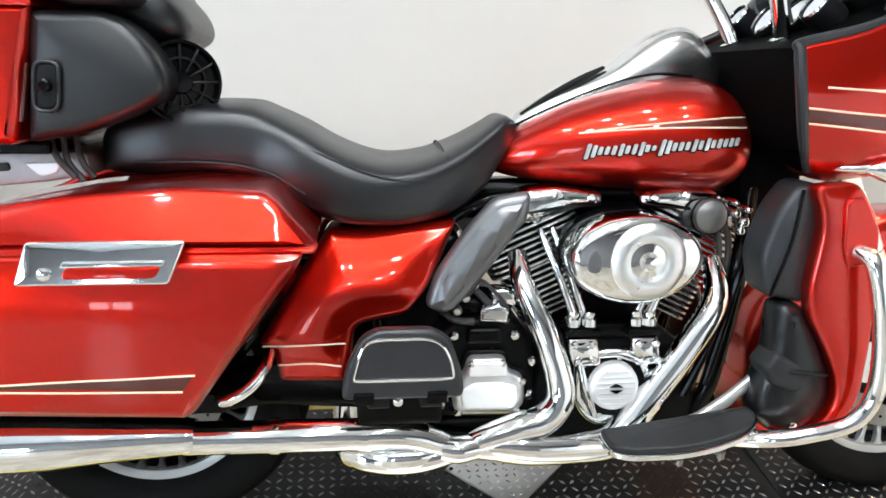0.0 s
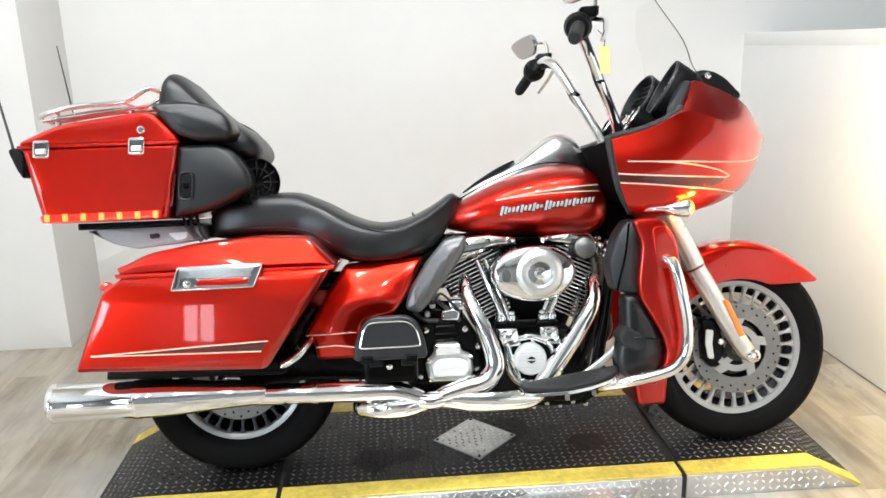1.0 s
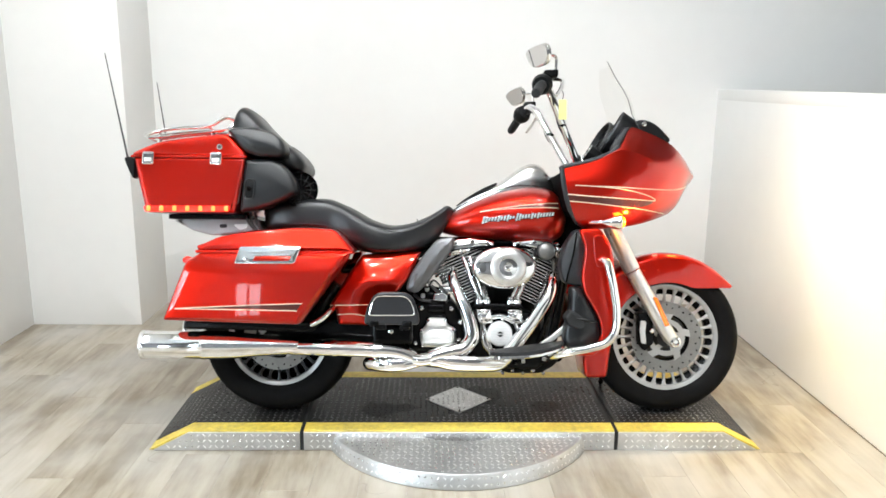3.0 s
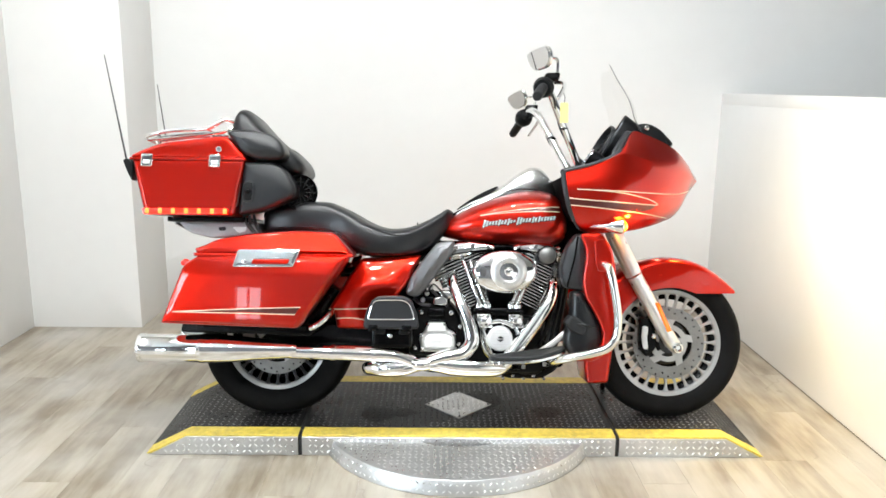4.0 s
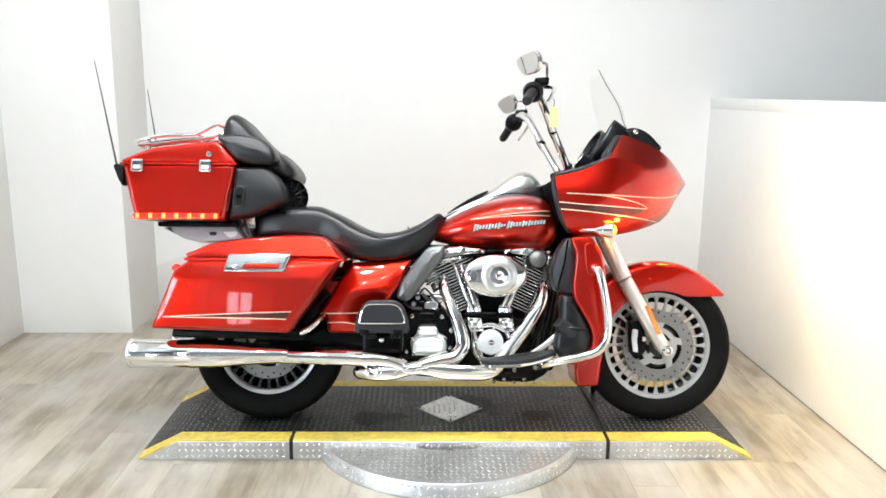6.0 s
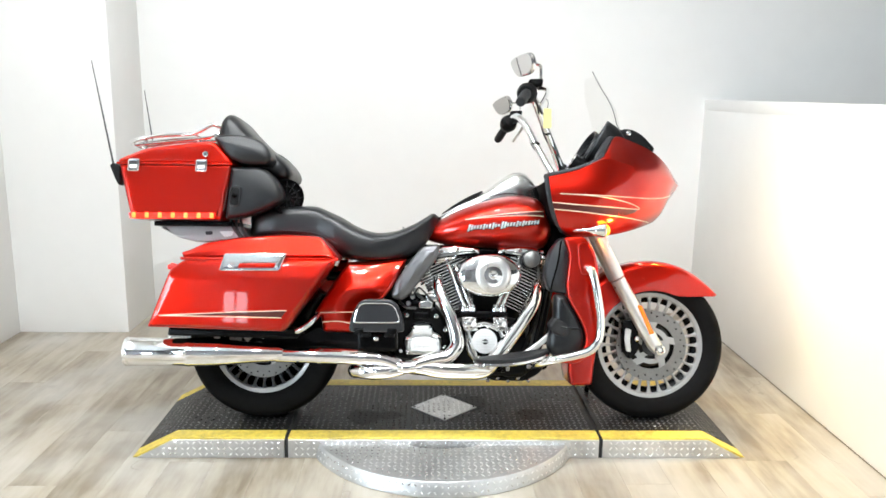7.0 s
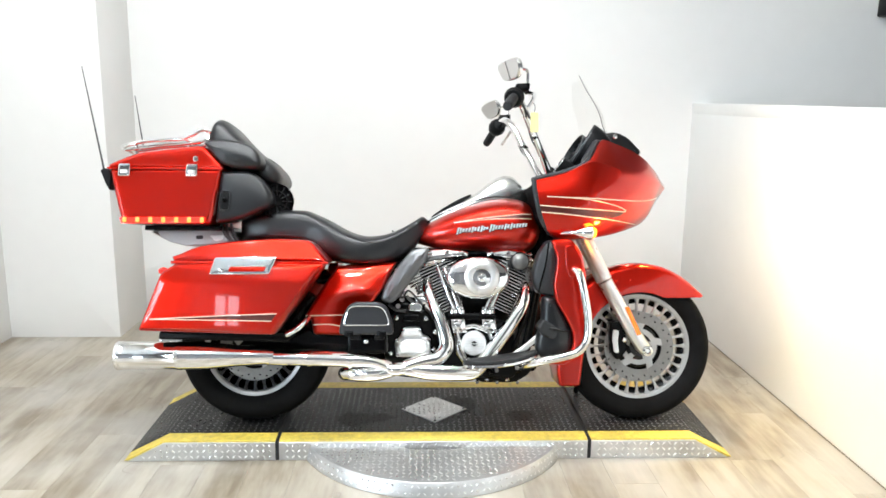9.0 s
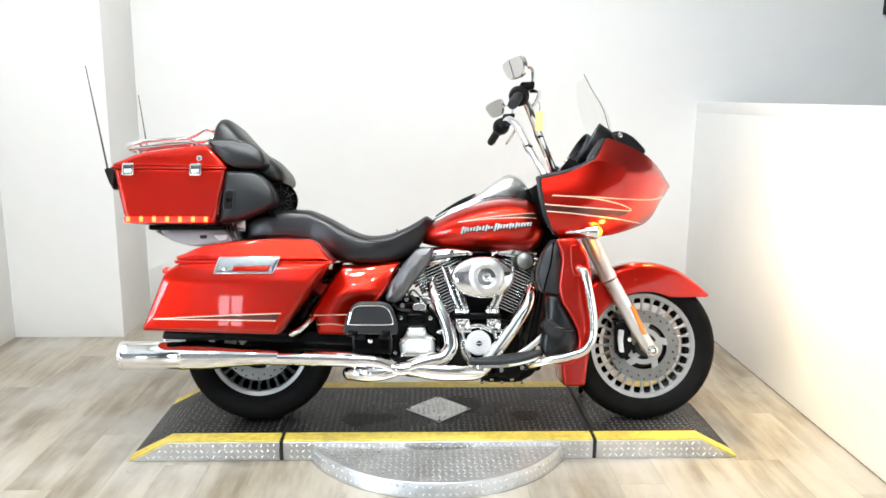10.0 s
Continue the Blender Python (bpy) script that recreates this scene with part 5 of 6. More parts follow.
# saddlebags
BAG = [(-1.218, 0.412), (-0.694, 0.400), (-0.520, 0.650), (-0.512, 0.671), (-1.072, 0.671), (-1.128, 0.636)]
for s in (-1, 1):
    def lean_in(x, z, s=s):
        front = max(0.0, x - (-0.716 + (z - 0.40) * 0.725))
        return -s * (1.1 * front + 0.032 * (max(0.0, -0.72 - x) / 0.48) ** 2 + 0.010 * max(0.0, z - 0.600) / 0.06 + 0.175 * max(0.0, 0.598 - z) ** 2)
    bag = part("saddlebag", slab(roundpoly(BAG, [0.012, 0.012, 0.02, 0.006, 0.006, 0.02], 4), 0.425 * s, 0.20 * s, 0.010, 4, slope=lean_in, fine=60), RED, bike, "glossy red hard saddlebag with chrome latch")
    part("bag_lid", slab(roundpoly([(-1.080, 0.6725), (-0.495, 0.6725), (-0.492, 0.682), (-0.552, 0.748), (-0.572, 0.763), (-0.705, 0.770), (-0.875, 0.756), (-1.010, 0.732), (-1.062, 0.706), (-1.092, 0.696)], [0.004, 0.004, 0.006, 0.02, 0.012, 0.03, 0.03, 0.03, 0.02, 0.006], 4), 0.43 * s, 0.19 * s, 0.012, 4, slope=lambda x, z, s=s: lean_in(x, min(z, 0.672), s) - s * (0.012 + 0.5 * max(0.0, z - 0.690)), fine=32), RED, bag, "red saddlebag lid")
    part("lid_lip", slab(roundpoly([(-1.088, 0.668), (-0.493, 0.668), (-0.490, 0.680), (-1.092, 0.680)], 0.004, 2), 0.4315 * s, 0.40 * s, 0.003, 2, slope=lean_in), RED, bag)
    latch = part("latch", slab(roundpoly([(-0.937, 0.629), (-0.711, 0.631), (-0.684, 0.697), (-0.918, 0.695)], 0.007, 3), 0.440 * s, 0.424 * s, 0.004, 3, slope=lean_in), CHROME, bag, "chrome saddlebag latch plate")
    part("latch_pocket", slab(roundpoly([(-0.866, 0.640), (-0.730, 0.641), (-0.720, 0.659), (-0.860, 0.658)], 0.008, 3), 0.4412 * s, 0.436 * s, 0.0006, 2, slope=lean_in), RED, latch, "red latch recess")
    part("latch_handle", slab(roundpoly([(-0.866, 0.658), (-0.718, 0.660), (-0.714, 0.668), (-0.862, 0.667)], 0.003, 2), 0.446 * s, 0.438 * s, 0.002, 2, slope=lean_in), CHROME, latch)
    part("latch_lock", lathe([(0.010, 0), (0.010, 0.004), (0.006, 0.006)], 16, at(-0.890, 0.428 * s, 0.648, SIDE if s < 0 else Matrix.Rotation(radians(-90), 4, "X"))), CHROME, latch)
    for pts in ([(-1.168, 0.458), (-1.02, 0.466), (-0.86, 0.475), (-0.78, 0.4775), (-0.72, 0.480), (-0.682, 0.481)], [(-1.168, 0.457), (-1.02, 0.457), (-0.86, 0.4555), (-0.75, 0.4545), (-0.702, 0.4535)]):
        part("pinstripe", tube([(x, 0.4280 * s + lean_in(x, z), z) for x, z in pts], 0.0018, 6, 5), GOLD, bag, "gold pinstripe")
    band = [(-1.15, 0.4575), (-0.702, 0.4545), (-0.684, 0.480), (-0.86, 0.4735), (-1.02, 0.4645)]
    part("stripe_band", slab(band, 0.4276 * s, 0.42 * s, 0.0002, 1, slope=lean_in, fine=40), RED_DARK, bag, "darker red stripe band")
    part("bag_guard", tube([(-0.672, 0.30 * s, 0.388), (-0.652, 0.335 * s, 0.397), (-0.613, 0.34 * s, 0.421), (-0.590, 0.32 * s, 0.445), (-0.585, 0.26 * s, 0.455)], 0.010, 12, 6), CHROME, bike, "chrome saddlebag guard")
    part("rear_signal", tube([(-1.130, 0.30 * s, 0.640), (-1.150, 0.30 * s, 0.640), (-1.166, 0.30 * s, 0.638)], [0.008, 0.015, 0.009], 20, 4), RED_LENS, bike, "red rear lens")
    part("bag_reflector", slab(roundpoly([(-1.205, 0.47), (-1.198, 0.47), (-1.170, 0.54), (-1.178, 0.54)], 0.002, 2), 0.34 * s, 0.30 * s, 0.002), RED_LENS, bag)

# exhaust: mufflers, headers and crossover
for s in (-1, 1):
    y = 0.265 * s
    muf = part("muffler", lathe([(0.030, -0.30), (0.034, -0.28), (0.044, -0.14), (0.053, -0.05), (0.0555, 0.0), (0.0555, 0.06), (0.057, 0.064), (0.057, 0.080), (0.0555, 0.084), (0.0555, 0.29), (0.057, 0.295), (0.057, 0.315), (0.055, 0.318), (0.047, 0.318), (0.045, 0.28), (0.02, 0.27)], 48, Matrix.Translation((-1.02, y, 0.303)) @ Matrix.Rotation(radians(-90), 4, "Y") @ Matrix.Rotation(radians(0), 4, "X")), CHROME, bike, "long chrome muffler")
    part("muffler_stud", lathe([(0.012, -0.01), (0.012, 0.004), (0.007, 0.007)], 14, at(-1.10, y - 0.054 if s < 0 else y + 0.054, 0.305, SIDE if s < 0 else Matrix.Rotation(radians(-90), 4, "X"))), CHROME, muf)
pipe = part("exhaust_pipe", tube([(-0.75, -0.262, 0.296), (-0.60, -0.258, 0.292), (-0.45, -0.25, 0.287), (-0.345, -0.243, 0.281), (-0.285, -0.240, 0.262), (-0.236, -0.240, 0.246), (-0.185, -0.236, 0.262), (-0.120, -0.228, 0.278), (-0.065, -0.222, 0.290), (-0.034, -0.218, 0.328), (-0.037, -0.212, 0.375), (-0.058, -0.205, 0.442), (-0.086, -0.190, 0.508), (-0.108, -0.165, 0.562), (-0.108, -0.12, 0.60)], [0.031, 0.031, 0.031, 0.030, 0.026, 0.021, 0.025, 0.030, 0.031, 0.030, 0.028, 0.026, 0.024, 0.022, 0.020], 20, 6), CHROME, bike, "chrome rear exhaust header")
for x in (-0.58, -0.42):
    part("clamp", tube([(x - 0.008, -0.255 if x < -0.5 else -0.247 if x < -0.3 else -0.2265, 0.291 if x < -0.5 else 0.285 if x < -0.3 else 0.257), (x + 0.008, -0.255 if x < -0.5 else -0.246 if x < -0.3 else -0.2265, 0.291 if x < -0.5 else 0.284 if x < -0.3 else 0.257)], 0.034, 20, 1, smooth=False), CHROME, pipe)
part("exhaust_pipe", tube([(0.300, -0.12, 0.585), (0.296, -0.16, 0.540), (0.274, -0.185, 0.490), (0.222, -0.19, 0.408), (0.172, -0.192, 0.338), (0.125, -0.198, 0.275), (0.075, -0.208, 0.230), (0.0, -0.216, 0.225), (-0.10, -0.222, 0.228), (-0.17, -0.228, 0.240), (-0.236, -0.238, 0.246), (-0.30, -0.238, 0.262)], [0.022, 0.025, 0.027, 0.029, 0.031, 0.032, 0.032, 0.031, 0.031, 0.027, 0.021, 0.018], 20, 6), CHROME, bike, "chrome front exhaust header")
part("crossover_pipe", tube([(-0.19, -0.238, 0.246), (-0.245, -0.238, 0.238), (-0.31, -0.236, 0.226), (-0.37, -0.230, 0.222), (-0.425, -0.21, 0.224), (-0.450, -0.16, 0.220), (-0.455, 0.10, 0.21), (-0.45, 0.22, 0.25), (-0.60, 0.26, 0.29), (-0.76, 0.265, 0.296)], [0.018, 0.022, 0.028, 0.029, 0.029, 0.028, 0.028, 0.028, 0.030, 0.031], 20, 6), CHROME, bike, "chrome crossover pipe")
part("heat_shield", tube([(0.10, -0.236, 0.232), (0.02, -0.246, 0.236), (-0.08, -0.252, 0.240), (-0.15, -0.250, 0.247), (-0.20, -0.248, 0.248)], [0.010, 0.022, 0.023, 0.018, 0.007], 16, 5, flat=0.5), CHROME, bike, "chrome heat shield")
part("heat_shield", tube([(-0.265, -0.250, 0.240), (-0.31, -0.256, 0.234), (-0.36, -0.254, 0.230), (-0.405, -0.242, 0.230)], [0.008, 0.019, 0.021, 0.010], 16, 5, flat=0.5), CHROME, bike, "chrome heat shield")
part("pipe_joint", tube([(-0.268, -0.243, 0.250), (-0.236, -0.246, 0.246), (-0.20, -0.243, 0.250)], [0.024, 0.027, 0.024], 20, 4), CHROME, bike, "chrome exhaust joint")

# engine
engine = part("crankcase", slab(roundpoly([(-0.03, 0.20), (0.26, 0.19), (0.29, 0.27), (0.24, 0.43), (0.0, 0.44), (-0.06, 0.38), (-0.08, 0.26)], 0.04, 4), -0.15, 0.15, 0.02, 4), FIN_BLACK, bike, "black engine crankcase")
part("oil_pan", slab(roundpoly([(-0.30, 0.205), (0.06, 0.20), (0.12, 0.172), (0.26, 0.172), (0.32, 0.205), (0.34, 0.245), (0.24, 0.26), (-0.30, 0.25)], 0.02, 3), -0.12, 0.12, 0.012), FIN_BLACK, engine)
for i in range(5):
    part("pan_bolt", lathe([(0.008, 0), (0.008, 0.006), (0.005, 0.009)], 12, at(0.10 + i * 0.042, -0.125, 0.176 + 0.01 * (i % 2))), CHROME, engine)
part("oil_filter", lathe([(0.02, -0.05), (0.036, -0.045), (0.038, 0.03), (0.03, 0.04), (0.015, 0.042)], 28, Matrix.Translation((0.315, -0.06, 0.25)) @ Matrix.Rotation(radians(90), 4, "Y")), BLACK, engine)
cam_cover = part("cam_cover", slab(roundpoly([(0.000, 0.395), (0.004, 0.300), (0.040, 0.254), (0.105, 0.246), (0.160, 0.290), (0.172, 0.360), (0.150, 0.408), (0.080, 0.418), (0.040, 0.400)], 0.028, 5), -0.185, -0.14, 0.014, 4), CHROME, engine, "chrome cam cover")
part("cover_groove", lathe([(0.052, -0.001), (0.052, 0.0035), (0.067, 0.0035), (0.067, -0.001)], 56, at(0.082, -0.1845, 0.346), closed=True), BLACK, cam_cover, "black groove round the timer cover")
for pts, r in (([(0.012, -0.186, 0.392), (0.024, -0.196, 0.340), (0.046, -0.190, 0.285)], 0.008), ([(0.050, -0.188, 0.412), (0.085, -0.198, 0.418), (0.125, -0.190, 0.402)], 0.010)):
    part("cover_rib", tube(pts, r, 12, 5), CHROME, cam_cover)
part("timer_cover", lathe([(0.050, 0), (0.050, 0.016), (0.047, 0.022), (0.043, 0.026), (0.02, 0.0275), (0.004, 0.028)], 48, at(0.082, -0.182, 0.346)), POLISHED, cam_cover, "round polished timer cover")
for i in range(7):
    z = 0.346 + (i - 3) * 0.011
    hw = math.sqrt(max(0.0, 0.041 ** 2 - (z - 0.346) ** 2)) * 0.95
    part("cover_line", block(0.082 - hw, 0.082 + hw, -0.2115, -0.2095, z - 0.0008, z + 0.0008, 0.0004), SATIN, cam_cover)
part("cover_emblem", slab(roundpoly([(0.068, 0.343), (0.096, 0.343), (0.082, 0.335)], 0.001, 1), -0.2135, -0.209, 0.0008, 2), BLACK, cam_cover)
part("cover_emblem", slab(roundpoly([(0.068, 0.349), (0.096, 0.349), (0.082, 0.357)], 0.001, 1), -0.2135, -0.209, 0.0008, 2), BLACK, cam_cover)
for a in range(5):
    an = radians(20 + a * 72)
    part("cover_screw", lathe([(0.006, 0), (0.006, 0.004), (0.003, 0.006)], 12, at(0.096 + 0.070 * math.cos(an) * 0.95, -0.184, 0.335 + 0.068 * math.sin(an))), CHROME, cam_cover)


def cylinder_stack(cx, cz, tilt, front):
    """One finned cylinder: barrel, fins, head, rocker box, pushrod tubes; its axis leans by tilt from upright."""
    m = Matrix.Translation((cx, 0, cz)) @ Matrix.Rotation(radians(tilt), 4, "Y")
    barrel = part("cylinder", lathe([(0.056, -0.16), (0.056, 0.13)], 32), FIN_BLACK, engine, "black finned cylinder")
    barrel.matrix_basis = m
    fin_shape = roundpoly([(-0.074, -0.092), (0.074, -0.092), (0.074, 0.092), (-0.074, 0.092)], 0.026, 4)
    bm = bmesh.new()
    loft(bm, [[(x * k, y * k, z) for x, y in fin_shape] for k, z in ((0.985, -0.0019), (1.0, -0.0011), (1.0, 0.0011), (0.985, 0.0019))])
    fin = part("fin", bm, FIN_BLACK, barrel)
    bm = bmesh.new()
    loft(bm, [[(x * k, y * k, z) for x, y in fin_shape] for k, z in ((1.0, -0.0026), (1.010, -0.0023), (1.010, 0.0023), (1.0, 0.0026))], caps=False)
    rim_edge = part("fin_edge", bm, FIN_EDGE, barrel, "bright machined fin edge")
    for i in range(18):
        k = 1.0 if i < 9 else 1.32 if i < 12 else 1.52
        mm = Matrix.Translation((0, 0, -0.118 + i * 0.0128)) @ Matrix.Diagonal((k, 1.0 if k == 1.0 else 1.2, 1, 1))
        if i == 0:
            fin.matrix_basis, rim_edge.matrix_basis = mm, mm
        else:
            again(fin, mm, barrel)
            again(rim_edge, mm, barrel)
    flip = 1 if not front else -1
    ox = 0.0 if not front else 0.200
    shape = [(ox + flip * x, z) for x, z in ((-0.126, 0.655), (-0.06, 0.668), (0.0, 0.690), (0.062, 0.694), (0.062, 0.724), (-0.03, 0.736), (-0.095, 0.730), (-0.132, 0.700))]
    head = part("rocker_box", slab(roundpoly(shape, 0.012, 4), -0.122, 0.10, 0.014, 4, dome=0.004), CHROME, engine, "chrome rocker box")
    part("rocker_seam", tube([(ox + flip * x, -0.126, z) for x, z in ((-0.128, 0.680), (-0.05, 0.692), (0.05, 0.704))], 0.0025, 6, 4), BLACK, head)
    for bx, bz in ((-0.100, 0.712), (-0.030, 0.722), (0.035, 0.716), (-0.075, 0.674)):
        part("rocker_bolt", lathe([(0.009, 0), (0.009, 0.010), (0.005, 0.013)], 12, at(ox + flip * bx, -0.123, bz)), CHROME, head)
    return m


cylinder_stack(-0.064, 0.583, -24, False)
cylinder_stack(0.252, 0.583, 25, True)
for x0, x1, y0 in ((-0.068, 0.000, -0.162), (-0.040, 0.022, -0.150), (0.230, 0.150, -0.162), (0.206, 0.130, -0.150)):
    part("pushrod_tube", tube([(x0, y0 + 0.03, 0.655), ((x0 + x1) / 2, y0, 0.57), (x1, y0 - 0.012, 0.482)], [0.0075, 0.0085, 0.0095], 14, 3), CHROME, engine, "chrome pushrod tube")
for x0, x1, tilt in ((-0.018, 0.044, -6), (0.112, 0.168, 6)):
    lift = part("lifter_block", slab(roundpoly([(x0, 0.448), (x1, 0.448), (x1 + 0.008, 0.415), (x1 + 0.012, 0.388), (x0 + 0.014, 0.384), (x0 + 0.002, 0.412)], 0.010, 3), -0.198, -0.13, 0.012, 4, dome=0.005), CHROME, engine, "chrome lifter block")
    part("gasket", block(x0 - 0.006, x1 + 0.006, -0.196, -0.13, 0.449, 0.463, 0.003), BLACK, lift)
    for x in (x0 + 0.014, x1 - 0.014):
        part("rod_collar", lathe([(0.012, -0.014), (0.0165, -0.010), (0.0165, 0.004), (0.012, 0.008), (0.0125, 0.014), (0.010, 0.018)], 18, Matrix.Translation((x, -0.174, 0.478))), CHROME, lift)
    for dx, dz in ((0.014, 0.436), (0.048, 0.436), (0.022, 0.400), (0.056, 0.402)):
        part("lifter_bolt", lathe([(0.0075, 0), (0.0075, 0.008), (0.004, 0.011)], 12, at(x0 + dx, -0.198, dz)), CHROME, lift)
part("gasket", block(0.03, 0.125, -0.17, -0.12, 0.43, 0.47, 0.012), BLACK, engine, "black crankcase bridge")

# air cleaner
AIR = [(0.097, 0.700), (0.155, 0.692), (0.205, 0.660), (0.224, 0.620), (0.205, 0.575), (0.160, 0.542), (0.100, 0.530), (0.035, 0.540), (-0.018, 0.572), (-0.035, 0.618), (-0.015, 0.660), (0.035, 0.690)]
air = part("air_cleaner", slab([tuple(p) for p in curve(AIR, 4, closed=True)], -0.255, -0.16, 0.020, 5, dome=0.008), CHROME, bike, "oval chrome air cleaner cover")
part("cleaner_base", slab([tuple(p) for p in curve([(x * 0.985 + 0.001, z * 0.985 + 0.009) for x, z in AIR], 3, closed=True)], -0.158, -0.11, 0.006), BLACK, air)
part("cleaner_ring", lathe([(0.072, -0.006), (0.072, 0.002), (0.066, 0.008), (0.046, 0.013), (0.038, 0.010), (0.036, -0.002)], 56, at(0.108, -0.262, 0.618), closed=True), SATIN, air, "satin raised ring")
part("cleaner_insert", lathe([(0.037, -0.002), (0.034, 0.001), (0.018, 0.003), (0.014, 0.008), (0.012, 0.014), (0.005, 0.016)], 40, at(0.108, -0.262, 0.618)), CHROME, air, "polished dished centre")
# charcoal patches paint the dark reflections at both sides of the chrome cover
for sx, x0 in ((-1, 0.006), (1, 0.204)):
    part("cleaner_slot", slab([tuple(p) for p in curve([(x0, 0.640), (x0 + 0.014, 0.622), (x0 + 0.010, 0.598), (x0 - 0.010, 0.600), (x0 - 0.013, 0.622)], 3, closed=True)], -0.2625 if sx < 0 else -0.252, -0.235, 0.002), CHARCOAL_PAINT, air, "dark patch painted as a side reflection")
part("intake", block(0.03, 0.165, -0.10, 0.06, 0.44, 0.66, 0.03), FIN_BLACK, engine, "black intake manifold")

# gearbox
gear = part("gearbox", slab(roundpoly([(-0.29, 0.27), (-0.06, 0.255), (-0.075, 0.43), (-0.12, 0.485), (-0.24, 0.475), (-0.29, 0.42)], 0.03, 4), -0.15, 0.14, 0.016, 4), FIN_BLACK, bike, "black gearbox")
part("side_cover_chrome", slab(roundpoly([(-0.235, 0.288), (-0.118, 0.286), (-0.095, 0.312), (-0.100, 0.368), (-0.132, 0.378), (-0.138, 0.408), (-0.212, 0.408), (-0.218, 0.374), (-0.246, 0.348)], 0.016, 4), -0.192, -0.15, 0.014, 4, dome=0.004), SATIN, gear, "polished gearbox side cover")
part("cover_panel", slab(roundpoly([(-0.222, 0.304), (-0.124, 0.302), (-0.110, 0.318), (-0.114, 0.352), (-0.150, 0.362), (-0.205, 0.360), (-0.230, 0.340)], 0.012, 4), -0.201, -0.188, 0.007, 4, dome=0.003), POLISHED, gear)
for x, z in ((-0.231, 0.298), (-0.112, 0.296), (-0.104, 0.360), (-0.236, 0.356), (-0.206, 0.398), (-0.144, 0.398)):
    part("cover_bolt", lathe([(0.0075, 0), (0.0075, 0.007), (0.004, 0.010)], 12, at(x, -0.190, z)), CHROME, gear)
part("cover_gasket", slab(roundpoly([(-0.242, 0.280), (-0.112, 0.278), (-0.087, 0.308), (-0.092, 0.374), (-0.126, 0.384), (-0.132, 0.416), (-0.218, 0.416), (-0.224, 0.380), (-0.254, 0.352)], 0.016, 4), -0.164, -0.148, 0.004, 3), BLACK, gear, "black cover gasket")
part("cover_step", slab(roundpoly([(-0.214, 0.374), (-0.135, 0.374), (-0.138, 0.404), (-0.210, 0.404)], 0.006, 3), -0.200, -0.185, 0.004), POLISHED, gear)
part("top_cover", slab(roundpoly([(-0.215, 0.43), (-0.14, 0.43), (-0.145, 0.462), (-0.21, 0.462)], 0.008, 3), -0.168, -0.14, 0.006), BLACK, gear)
for x, z in ((-0.238, 0.446), (-0.116, 0.444), (-0.078, 0.388), (-0.082, 0.316), (-0.272, 0.408), (-0.262, 0.30)):
    part("case_bolt", lathe([(0.011, 0), (0.011, 0.006), (0.008, 0.010), (0.004, 0.011)], 14, at(x, -0.153, z)), CHROME, gear)
part("oil_filler", block(-0.165, -0.105, -0.14, -0.08, 0.50, 0.535, 0.01), CHROME, gear)
part("starter", tube([(-0.12, -0.10, 0.49), (-0.26, -0.10, 0.50)], 0.036, 18, 3), BLACK, gear)
for pts in ([(-0.23, -0.12, 0.57), (-0.19, -0.15, 0.53), (-0.13, -0.15, 0.47)], [(-0.27, -0.13, 0.50), (-0.24, -0.16, 0.48), (-0.20, -0.16, 0.475)], [(0.29, -0.10, 0.70), (0.31, -0.13, 0.60), (0.27, -0.14, 0.45), (0.25, -0.14, 0.30)], [(0.32, -0.09, 0.70), (0.335, -0.12, 0.60), (0.30, -0.13, 0.42), (0.27, -0.13, 0.28)]):
    part("hose", tube(pts, 0.007, 10, 5), CABLE, bike, "black hose")
part("horn_cover", body([(0.240, 0.692, 0.660, 0.025), (0.255, 0.700, 0.650, 0.03), (0.29, 0.698, 0.645, 0.03), (0.306, 0.685, 0.655, 0.02)], 20, 4, 3.2), GREY, bike, "charcoal ignition cover", m=Matrix.Translation((-0.012, -0.10, 0)))

part("coil_dome", lathe([(0.036, -0.03), (0.036, 0.004), (0.032, 0.012), (0.020, 0.017), (0.006, 0.019)], 36, at(0.276, -0.142, 0.682)), STEEL, engine, "polished round cover")
part("coil_ring", lathe([(0.036, -0.004), (0.039, -0.002), (0.039, 0.003), (0.037, 0.004)], 36, at(0.276, -0.142, 0.682), closed=True), BLACK, engine)
for x, z, r in ((0.322, 0.690, 0.009), (0.340, 0.672, 0.011), (0.346, 0.698, 0.008), (0.334, 0.655, 0.009), (0.318, 0.712, 0.007)):
    part("fitting", lathe([(r, -0.03), (r, 0.004), (r * 0.7, 0.010), (r * 0.35, 0.012)], 14, at(x, -0.160, z)), CHROME, engine, "chrome hose fitting")
for pts, r in (([(0.350, -0.15, 0.70), (0.356, -0.16, 0.62), (0.338, -0.165, 0.56), (0.318, -0.165, 0.46), (0.290, -0.16, 0.33)], 0.008), ([(0.318, -0.15, 0.56), (0.306, -0.165, 0.50), (0.278, -0.17, 0.40), (0.240, -0.17, 0.31)], 0.009)):
    part("oil_line", tube(pts, r, 10, 5), BLACK, engine, "black oil line")
for x, z in ((-0.215, 0.522), (-0.232, 0.495), (-0.168, 0.492), (-0.200, 0.548)):
    part("fitting", lathe([(0.010, -0.02), (0.010, 0.004), (0.007, 0.009)], 14, at(x, -0.150, z)), SATIN, gear, "metal fitting")
part("clamp", slab(roundpoly([(-0.190, 0.478), (-0.135, 0.474), (-0.128, 0.500), (-0.150, 0.512), (-0.186, 0.506)], 0.006, 3), -0.172, -0.12, 0.006, 3), CHROME, gear, "chrome clamp")
